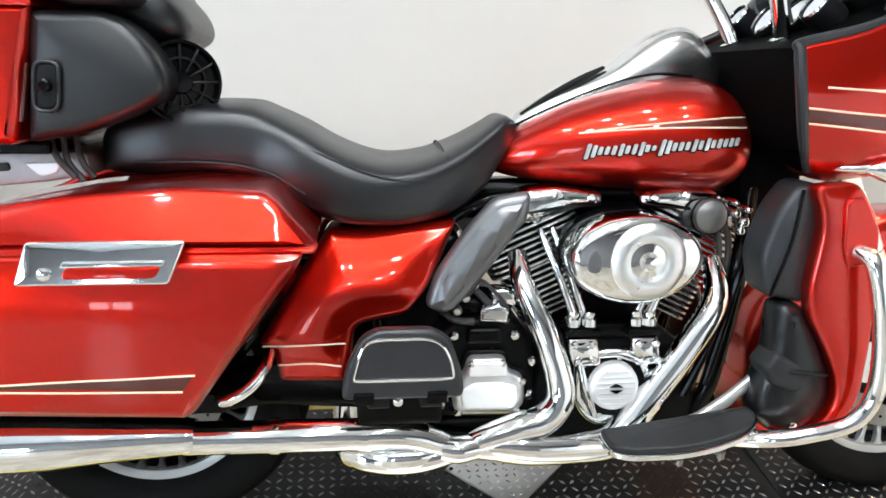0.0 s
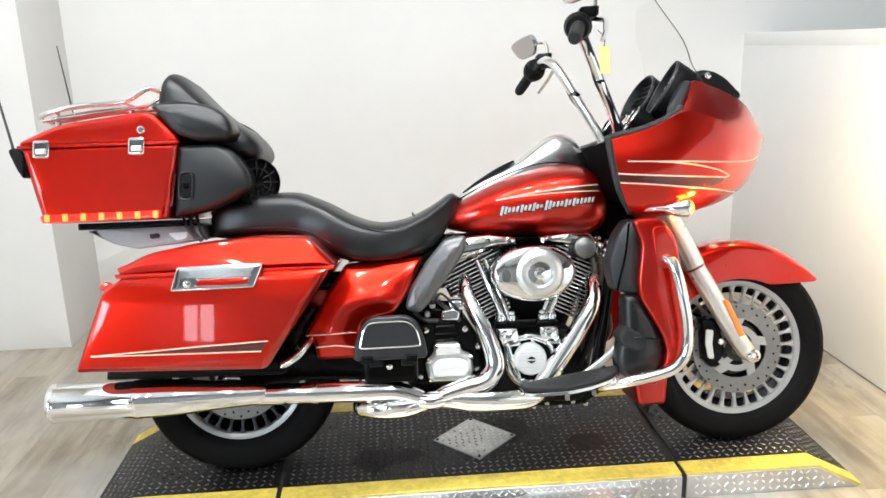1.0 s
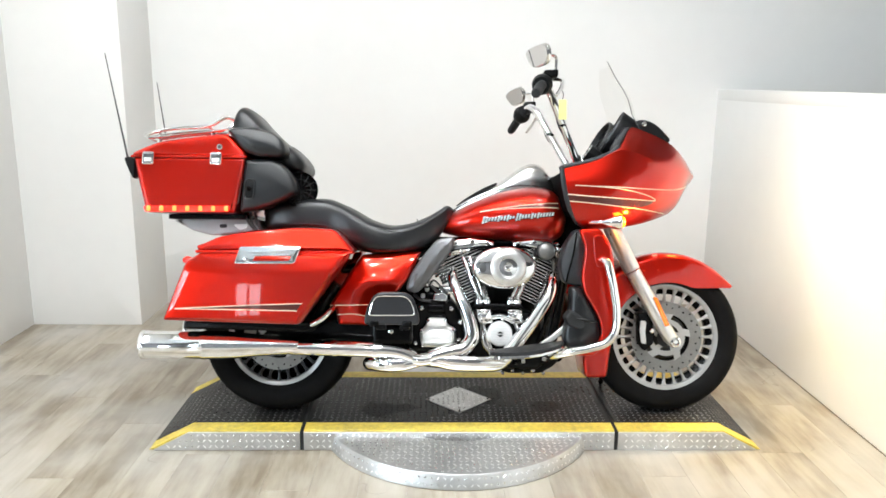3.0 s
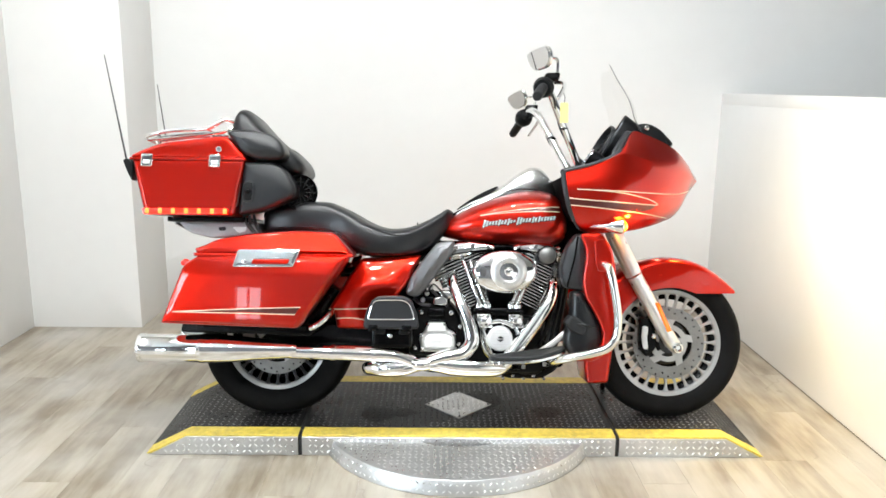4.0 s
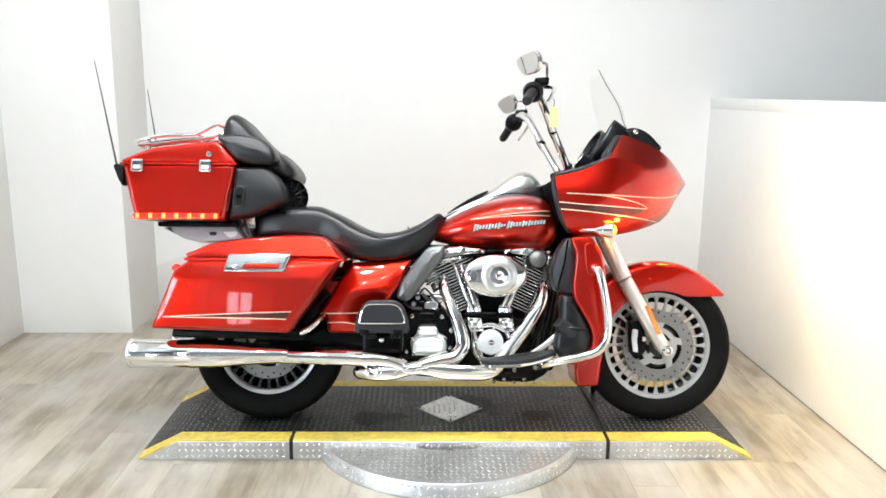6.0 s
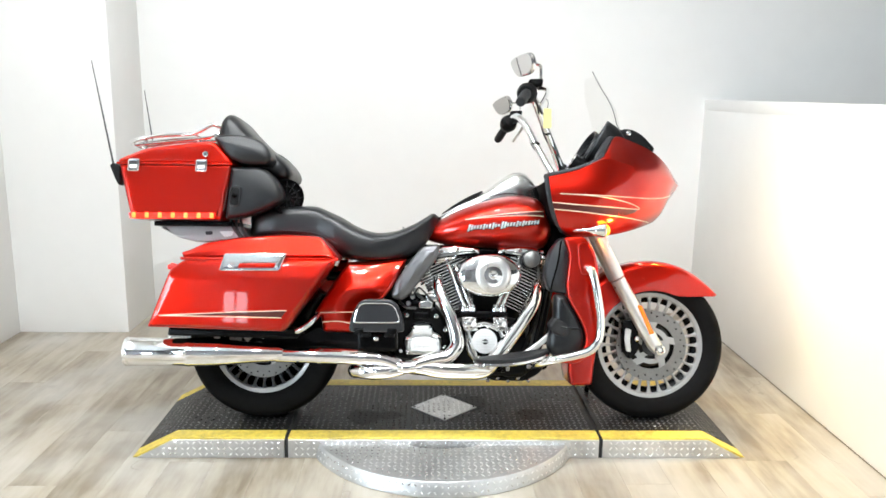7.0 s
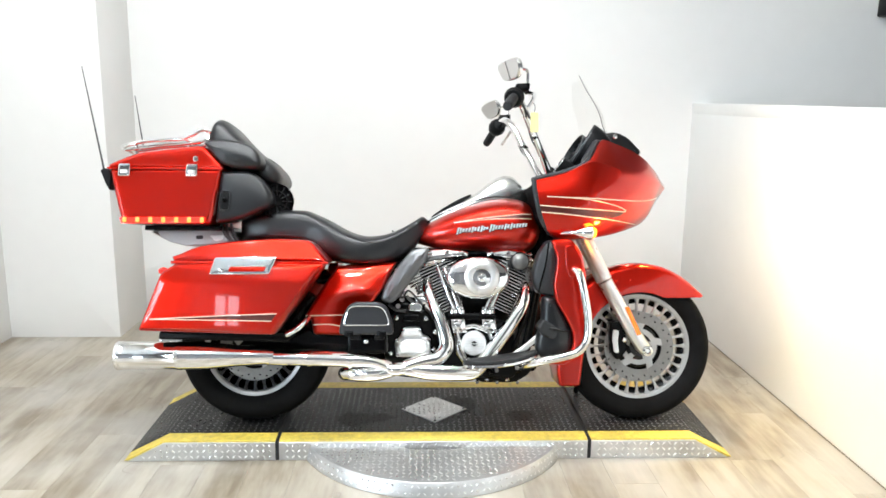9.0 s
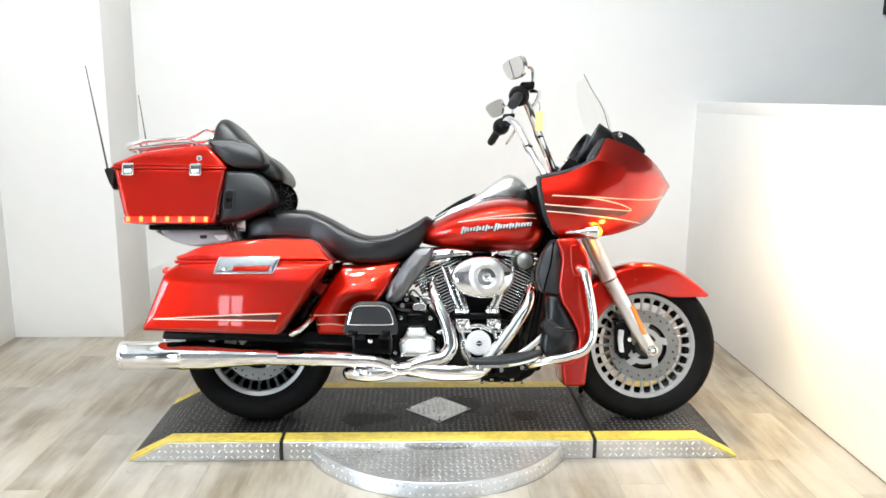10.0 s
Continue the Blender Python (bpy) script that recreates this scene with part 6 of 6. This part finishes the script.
part("cable_loop", tube([(-0.245, -0.15, 0.555), (-0.215, -0.165, 0.530), (-0.190, -0.165, 0.560), (-0.160, -0.160, 0.535), (-0.130, -0.15, 0.50)], 0.004, 8, 6), CABLE, gear, "black cable")
# brackets under the passenger boards
for x in (-0.392, -0.300):
    part("board_hinge", slab(roundpoly([(x - 0.020, 0.374), (x + 0.020, 0.374), (x + 0.018, 0.396), (x - 0.018, 0.396)], 0.004, 2), -0.335, -0.30, 0.005, 3), PLASTIC, bike, "black footboard hinge")

# floorboards, pedals
def bent_plate(plan, side, layers):
    """A plate of a rounded plan that bends up towards its front: layers are (inset, height)."""
    bm = bmesh.new()
    for k, (d, h) in enumerate(layers):
        outline = inset(plan, d) if d else plan
        ring = [bm.verts.new((x, y * side, 0.266 + h + float(np.interp(x, (0.03, 0.12, 0.18, 0.24, 0.29, 0.34), (0, 0, 0.0045, 0.013, 0.027, 0.044))))) for x, y in outline]
        if k == 0:
            first = ring
        else:
            for a in range(len(ring)):
                b = (a + 1) % len(ring)
                bm.faces.new((last[a], last[b], ring[b], ring[a]))
        last = ring
    for ring in (first, last):
        bmesh.ops.triangulate(bm, faces=[bm.faces.new(ring)])
    bmesh.ops.recalc_face_normals(bm, faces=bm.faces)
    return bm


for s in (-1, 1):
    board = roundpoly([(0.030, 0.265), (0.030, 0.338), (0.062, 0.360), (0.185, 0.364), (0.285, 0.350), (0.328, 0.322), (0.334, 0.265)], [0.01, 0.02, 0.04, 0.08, 0.08, 0.03, 0.01], 5)
    fb = part("floorboard", bent_plate(board, s, ((0.003, 0.0), (0.0, 0.002), (0.0, 0.010), (0.003, 0.012))), CHROME, bike, "chrome-edged rider floorboard with rubber pad")
    part("board_pad", bent_plate(board, s, ((0.007, 0.013), (0.005, 0.015), (0.005, 0.022), (0.008, 0.025), (0.014, 0.026))), PAD, fb, "dark rubber floorboard pad")
    for x in (0.16, 0.24):
        part("board_bolt", lathe([(0.007, 0), (0.007, 0.012), (0.004, 0.014)], 10, Matrix.Translation((x, 0.35 * s, 0.262 + 0.12 * max(0.0, x - 0.14))) @ Matrix.Rotation(radians(180), 4, "X")), STEEL, fb)
    part("board_bracket", tube([(0.15, 0.13 * s, 0.22), (0.16, 0.22 * s, 0.24), (0.17, 0.28 * s, 0.262)], 0.014, 10, 4), BLACK, fb)
    pb = part("passenger_board", slab(roundpoly([(-0.458, 0.395), (-0.448, 0.455), (-0.422, 0.508), (-0.395, 0.522), (-0.300, 0.522), (-0.268, 0.503), (-0.246, 0.440), (-0.242, 0.395)], 0.016, 4), 0.345 * s, 0.315 * s, 0.008, 3), GREY, bike, "folded charcoal passenger footboard")
    part("board_outline", tube([(x, 0.347 * s, z) for x, z in ((-0.436, 0.437), (-0.421, 0.488), (-0.400, 0.504), (-0.350, 0.506), (-0.302, 0.504), (-0.276, 0.484), (-0.263, 0.442), (-0.275, 0.433), (-0.350, 0.432), (-0.425, 0.432), (-0.4355, 0.4365))], 0.0028, 8, 5), CHROME, pb, "thin chrome outline")
    for x in (-0.418, -0.290):
        part("hinge", block(x - 0.018, x + 0.018, 0.352 * s, 0.30 * s, 0.388, 0.410, 0.004), BLACK, pb)
    part("board_mount", block(-0.43, -0.27, 0.27 * s, 0.14 * s, 0.31, 0.39, 0.012), BLACK, pb)
    part("mount_bolt", lathe([(0.009, 0), (0.009, 0.008), (0.005, 0.010)], 12, at(-0.355, 0.271 * s, 0.362, SIDE if s < 0 else Matrix.Rotation(radians(-90), 4, "X"))), CHROME, pb)
pedal = part("brake_pedal", slab(roundpoly([(0.175, 0.278), (0.215, 0.288), (0.290, 0.326), (0.352, 0.382), (0.342, 0.402), (0.285, 0.352), (0.230, 0.314), (0.180, 0.296)], 0.008, 3), -0.272, -0.256, 0.005, 3), SATIN, bike, "brake pedal lever with rubber pad")
part("pedal_pad", slab(roundpoly([(0.322, 0.424), (0.346, 0.456), (0.416, 0.420), (0.408, 0.380), (0.384, 0.372), (0.340, 0.392)], 0.010, 3), -0.325, -0.255, 0.010, 3), PAD, pedal, "black rubber pedal pad")
stand = part("side_stand", tube([(0.56, 0.13, 0.25), (0.59, 0.22, 0.12), (0.60, 0.285, 0.068)], [0.014, 0.012, 0.012], 12, 3), BLACK, bike, "black side stand resting on the deck")

# trunk
trunk = part("trunk", slab(roundpoly([(-1.372, 1.044), (-1.366, 1.010), (-1.338, 0.888), (-1.322, 0.826), (-0.972, 0.825), (-0.958, 0.902), (-0.931, 1.044)], [0.006, 0.02, 0.02, 0.014, 0.014, 0.02, 0.006], 4), -0.283, 0.283, 0.018, 4), RED, bike, "glossy red top trunk")
part("trunk_lid", slab(roundpoly([(-1.374, 1.0465), (-0.929, 1.0465), (-0.932, 1.064), (-0.992, 1.130), (-1.020, 1.138), (-1.265, 1.108), (-1.352, 1.072), (-1.376, 1.060)], [0.004, 0.004, 0.01, 0.015, 0.015, 0.04, 0.03, 0.006], 4), -0.285, 0.285, 0.016, 4), RED, trunk, "red trunk lid")
part("lid_lip", slab(roundpoly([(-1.380, 1.0415), (-0.927, 1.0415), (-0.927, 1.050), (-1.380, 1.050)], 0.003, 2), -0.2855, 0.2855, 0.002, 2), RED, trunk)
for x in (-1.305, -1.042):
    lt = part("trunk_latch", slab(roundpoly([(x - 0.026, 1.012), (x + 0.020, 1.010), (x + 0.024, 1.062), (x - 0.022, 1.062)], 0.008, 3), -0.306, -0.286, 0.006, 3), CHROME, trunk, "chrome trunk latch")
    part("latch_catch", block(x - 0.014, x + 0.016, -0.312, -0.304, 1.022, 1.038, 0.003), SATIN, lt)
part("trunk_lock", lathe([(0.011, 0), (0.011, 0.006), (0.007, 0.009)], 16, at(-1.030, -0.288, 1.083)), CHROME, trunk)
led = part("light_strip", slab(roundpoly([(-1.322, 0.828), (-1.000, 0.832), (-0.992, 0.852), (-1.328, 0.850)], 0.004, 2), -0.290, -0.275, 0.003, 2), LIT_STRIP, trunk, "red marker strip with lit diodes")
for i in range(7):
    x = -1.307 + i * 0.0505
    part("diode", slab(roundpoly([(x - 0.0075, 0.831), (x + 0.0075, 0.831), (x + 0.0075, 0.852), (x - 0.0075, 0.852)], 0.004, 3), -0.2925, -0.288, 0.001, 2), LED_GLOW, led, "lit red diode")
part("trunk_reflector", slab(roundpoly([(-0.968, 0.862), (-0.961, 0.862), (-0.945, 0.955), (-0.952, 0.955)], 0.002, 2), -0.272, -0.26, 0.001), RED_DARK, trunk)
bolster = part("backrest", body([(-1.020, 1.175, 1.120, 0.15), (-1.003, 1.240, 1.10, 0.185), (-0.979, 1.272, 1.08, 0.20), (-0.944, 1.260, 1.06, 0.20), (-0.896, 1.208, 1.04, 0.195), (-0.845, 1.157, 1.02, 0.19), (-0.80, 1.121, 1.004, 0.185), (-0.768, 1.100, 0.994, 0.18), (-0.745, 1.080, 0.992, 0.17), (-0.728, 1.056, 1.002, 0.15), (-0.720, 1.034, 1.018, 0.12)], 36, 5, 3.6), VINYL, bike, "black vinyl passenger backrest")
for s in (-1, 1):
    part("side_bolster", slab(roundpoly([(-1.004, 1.150), (-0.985, 1.160), (-0.905, 1.163), (-0.825, 1.145), (-0.787, 1.112), (-0.772, 1.070), (-0.792, 1.046), (-0.873, 1.046), (-0.930, 1.064), (-0.953, 1.086)], [0.01, 0.02, 0.04, 0.03, 0.03, 0.02, 0.012, 0.02, 0.02, 0.02], 4), 0.295 * s, 0.15 * s, 0.022, 5, dome=0.008), VINYL, bolster, "black padded armrest bolster")
    arm = part("speaker_box", slab(roundpoly([(-0.938, 1.037), (-0.818, 1.040), (-0.772, 1.003), (-0.736, 0.945), (-0.738, 0.905), (-0.806, 0.868), (-0.873, 0.843), (-0.958, 0.828)], [0.010, 0.03, 0.04, 0.03, 0.025, 0.03, 0.03, 0.012], 4), 0.275 * s, 0.15 * s, 0.020, 5, dome=0.006), VINYL, bike, "black rear speaker box")
    part("port", slab(roundpoly([(-0.934, 0.884), (-0.902, 0.884), (-0.896, 0.954), (-0.928, 0.954)], 0.0155, 6), 0.2845 * s, 0.277 * s, 0.003), PLASTIC, arm, "black headset socket")
    rim = [(x, 0.285 * s, z) for x, z in roundpoly([(-0.937, 0.880), (-0.899, 0.880), (-0.893, 0.958), (-0.931, 0.958)], 0.018, 6)]
    part("port_rim", tube(rim + rim[:1], 0.0035, 8, 1, smooth=False), VINYL, arm)
    part("port_knob", lathe([(0.010, 0), (0.010, 0.012), (0.006, 0.015)], 14, at(-0.915, 0.286 * s, 0.921, SIDE if s < 0 else Matrix.Rotation(radians(-90), 4, "X"))), BLACK, arm)
    sm = Matrix.Translation((-0.738 if s < 0 else -0.80, 0.150 * s, 0.928)) @ Matrix.Scale(1.02, 4) @ Matrix.Rotation(radians(-28 * s), 4, "Z") @ (SIDE if s < 0 else Matrix.Rotation(radians(-90), 4, "X"))
    spk = part("speaker", lathe([(0.055, -0.08), (0.071, -0.015), (0.073, 0.0), (0.071, 0.010), (0.066, 0.010), (0.060, 0.002), (0.022, 0.003), (0.018, 0.010), (0.006, 0.012)], 44, sm), BLACK, bike, "round black rear speaker with ribs")
    for k in range(12):
        rib = tube([(0.020, 0, 0.006), (0.042, 0, 0.009), (0.064, 0, 0.008)], [0.0022, 0.0028, 0.0025], 6, 3)
        part("rib", rib, PLASTIC, spk, m=sm @ Matrix.Rotation(radians(30 * k), 4, "Z"))
    part("speaker_ring", lathe([(0.040, 0.008), (0.0435, 0.008), (0.0435, 0.012), (0.040, 0.012)], 36, sm, closed=True), PLASTIC, spk)
# luggage rack
rack = part("luggage_rack", tube([(-0.995, -0.20, 1.205), (-1.030, -0.21, 1.212), (-1.075, -0.215, 1.185), (-1.115, -0.215, 1.172), (-1.25, -0.21, 1.164), (-1.345, -0.19, 1.146), (-1.372, -0.12, 1.142), (-1.378, 0, 1.142), (-1.372, 0.12, 1.142), (-1.345, 0.19, 1.146), (-1.25, 0.21, 1.164), (-1.115, 0.215, 1.172), (-1.075, 0.215, 1.185), (-1.03, 0.21, 1.212), (-0.995, 0.20, 1.205)], 0.008, 12, 5), CHROME, bike, "chrome tube luggage rack")
for y in (-0.12, -0.04, 0.04, 0.12):
    part("rack_bar", tube([(-1.375, y, 1.142), (-1.20, y, 1.165), (-1.06, y, 1.172)], 0.006, 10, 4), CHROME, rack)
part("rack_bar", tube([(-1.34, -0.20, 1.128), (-1.20, -0.215, 1.140), (-1.04, -0.215, 1.160), (-1.00, -0.20, 1.185)], 0.005, 10, 4), CHROME, rack)
part("rack_bar", tube([(-1.10, -0.215, 1.172), (-1.10, 0, 1.176), (-1.10, 0.215, 1.172)], 0.005, 10, 4), CHROME, rack)
for x in (-1.30, -1.085):
    for y in (-0.19, 0.19):
        part("rack_foot", tube([(x, y, 1.10 if x < -1.2 else 1.118), (x, y, 1.165)], [0.010, 0.006], 12, 2), CHROME, rack)
# antennas
for s, top, bot in ((-1, (-1.497, -0.25, 1.455), (-1.392, -0.25, 0.985)), (1, (-1.472, 0.25, 1.445), (-1.392, 0.25, 0.985))):
    mid = tuple(a + (b - a) * 0.70 for a, b in zip(top, bot))
    ant = part("antenna", tube([bot, mid, top], [0.0045, 0.0038, 0.0018], 8, 4), CABLE, bike, "thin black whip antenna")
    part("antenna_base", slab(roundpoly([(-1.412, 1.040), (-1.392, 1.048), (-1.368, 1.030), (-1.372, 0.955), (-1.390, 0.985)], 0.01, 3), 0.275 * s, 0.225 * s, 0.006), PLASTIC, ant)
# trunk mount
mount = part("trunk_mount", slab(roundpoly([(-1.250, 0.798), (-1.201, 0.806), (-0.905, 0.803), (-0.897, 0.762), (-0.980, 0.750), (-1.100, 0.739), (-1.170, 0.756)], 0.008, 3), -0.16, 0.16, 0.004, 2), RIM, bike, "dull silver trunk mounting bracket")
part("mount_slot", slab(roundpoly([(-1.066, 0.783), (-1.036, 0.785), (-1.034, 0.770), (-1.062, 0.768)], 0.006, 3), -0.1625, -0.158, 0.001), GREY, mount)
part("mount_slot", slab(roundpoly([(-1.010, 0.784), (-0.950, 0.786), (-0.955, 0.766), (-0.985, 0.760)], 0.008, 3), -0.1625, -0.158, 0.001), SATIN, mount, "bright cut-out of the bracket")
part("mount_rail", block(-1.26, -0.95, -0.20, 0.20, 0.803, 0.823, 0.004), BLACK, mount)
for pts in ([(-0.960, -0.17, 0.84), (-0.945, -0.19, 0.80), (-0.915, -0.19, 0.762)], [(-0.938, -0.17, 0.84), (-0.93, -0.18, 0.79), (-0.905, -0.18, 0.755)], [(-0.925, -0.15, 0.84), (-0.91, -0.17, 0.79), (-0.89, -0.17, 0.76)]):
    part("loom", tube(pts, 0.006, 8, 4), CABLE, bike, "black trunk wiring")

# handlebars
for s in (-1, 1):
    bar = part("handlebar", tube([(0.412, 0.105 * s, 1.030), (0.394, 0.118 * s, 1.075), (0.332, 0.165 * s, 1.205), (0.284, 0.205 * s, 1.305), (0.258, 0.245 * s, 1.342), (0.243, 0.295 * s, 1.345), (0.225, 0.36 * s, 1.325)], 0.0165, 16, 6), CHROME, bike, "tall chrome handlebar")
    part("grip", tube([(0.226, 0.355 * s, 1.327), (0.214, 0.39 * s, 1.312), (0.190, 0.455 * s, 1.275), (0.184, 0.472 * s, 1.268)], [0.018, 0.0195, 0.0195, 0.016], 16, 4), PAD, bar, "black rubber grip")
    part("switch_housing", tube([(0.236, 0.318 * s, 1.338), (0.226, 0.345 * s, 1.328), (0.218, 0.372 * s, 1.318)], [0.032, 0.041, 0.033], 18, 4), PLASTIC, bar, "black switch housing")
    part("switch", block(0.190, 0.215, 0.35 * s, 0.32 * s, 1.318, 1.345, 0.004), BLACK, bar)
    part("master_cylinder", slab(roundpoly([(0.225, 1.345), (0.285, 1.355), (0.288, 1.385), (0.232, 1.382)], 0.008, 3), 0.36 * s, 0.30 * s, 0.008), BLACK, bar)
    part("lever", tube([(0.275, 0.31 * s, 1.355), (0.305, 0.34 * s, 1.345), (0.29, 0.40 * s, 1.305), (0.262, 0.465 * s, 1.262)], [0.008, 0.008, 0.007, 0.006], 10, 4), CHROME, bar, "chrome hand lever")
    stem = part("mirror", tube([(0.272, 0.345 * s, 1.36), (0.278, 0.350 * s, 1.40), (0.274, 0.36 * s, 1.432), (0.250, 0.38 * s, 1.435)], [0.007, 0.006, 0.006, 0.006], 10, 4), CHROME, bar, "chrome mirror")
    mm = Matrix.Translation((0.206, 0.40 * s, 1.424)) @ Matrix.Rotation(radians(-4 if s < 0 else -14), 4, "Y") @ Matrix.Rotation(radians(-52), 4, "Z") @ Matrix.Rotation(radians(10), 4, "X")
    oval = [tuple(p) for p in curve([(-0.062, 0.014), (-0.048, 0.034), (0.0, 0.041), (0.046, 0.036), (0.056, 0.0), (0.036, -0.034), (0.0, -0.040), (-0.040, -0.034)], 4, closed=True)]
    part("mirror_shell", slab(oval, 0.014, -0.006, 0.008, 3, dome=0.008), CHROME, bar, m=mm)
    part("mirror_rim", slab(inset(oval, 0.002), -0.0085, -0.0055, 0.0012, 1), MIRROR_EDGE, bar, m=mm)
    part("mirror_glass", slab(inset(oval, 0.005), -0.0105, -0.0085, 0.0006, 1), MIRROR, bar, m=mm)
    part("riser", tube([(0.425, 0.10 * s, 0.985), (0.405, 0.10 * s, 1.032)], [0.024, 0.022], 16, 2), CHROME, bar, "chrome riser")
    cab = part("cable", tube([(0.245, 0.30 * s, 1.325), (0.275, 0.25 * s, 1.32), (0.30, 0.19 * s, 1.255), (0.325, 0.165 * s, 1.185), (0.395, 0.13 * s, 1.09), (0.42, 0.11 * s, 1.02)], 0.0042, 8, 6), CABLE, bar, "black control cable")
    part("cable", tube([(0.255, 0.29 * s, 1.335), (0.295, 0.215 * s, 1.29), (0.35, 0.16 * s, 1.185), (0.415, 0.125 * s, 1.06)], 0.004, 8, 6), CABLE, bar)
    part("cable_clip", tube([(0.330, 0.160 * s, 1.196), (0.336, 0.164 * s, 1.208)], 0.019, 14, 1), BLACK, bar)
tag = part("key_tag", slab(roundpoly([(0.297, 1.200), (0.328, 1.200), (0.328, 1.278), (0.297, 1.278)], 0.004, 2), -0.305, -0.302, 0.0008, 1), YELLOW_TAG, bike, "yellow paper key tag")
part("tag_string", tube([(0.312, -0.303, 1.276), (0.315, -0.30, 1.305), (0.302, -0.28, 1.33)], 0.0015, 6, 4), CABLE, tag)
part("triple_clamp", block(0.38, 0.47, -0.14, 0.14, 0.955, 0.992, 0.012), BLACK, bike)
part("ignition", lathe([(0.02, 0), (0.024, 0.004), (0.022, 0.02)], 20, Matrix.Translation((0.372, -0.04, 0.99))), CHROME, bike)

# the headlights' beam
for s in (-1, 1):
    beam = bpy.data.lights.new("headlight_beam", "SPOT")
    beam.energy, beam.spot_size, beam.spot_blend, beam.shadow_soft_size = (34 if s < 0 else 20), radians(112 if s < 0 else 130), 1.0, 0.05
    beam.color = (1.0, 0.67, 0.09) if s < 0 else (1.0, 0.86, 0.50)
    bo = new("headlight_beam", beam)
    bo.matrix_world = look(tuple((bike.matrix_world @ Vector((0.93, 0.085 * s, 0.985)))), (1.50, -0.45, 0.0) if s < 0 else (1.64, 0.40, 0.85))
    core = bpy.data.lights.new("headlight_core", "SPOT")
    core.energy, core.spot_size, core.spot_blend, core.color, core.shadow_soft_size = 12, radians(30), 0.9, (1.0, 0.90, 0.62), 0.04
    new("headlight_core", core).matrix_world = look(tuple((bike.matrix_world @ Vector((0.94, 0.085 * s, 0.985)))), (1.64, 0.06 * s - 0.04, 0.94))

# ---- planks of the floor ----
PW, PL = 0.178, 1.22
bm = bmesh.new()
loft(bm, [[(g, g, z), (PW - g, g, z), (PW - g, PL - g, z), (g, PL - g, z)] for g, z in ((0.0003, -0.003), (0.0003, -0.0004), (0.0007, 0.0))])
first = part("plank", bm, PLANK, floor_slab, angle=10)
first.matrix_basis = pose(WEST, -7.1 - PL * 0.5 + PL, 0)
for i in range(-14, 30):
    shift = (i * 0.47) % PL
    for j in range(8):
        x, y = WEST + i * PW, -7.1 + shift + j * PL - PL * 0.5
        if x > EAST or y > NORTH or y + PL < SOUTH or (x < WEST - 0.05 and y + PL > -1.5) or (i == 0 and j == 1):
            continue
        again(first, pose(x, y, 0), floor_slab)
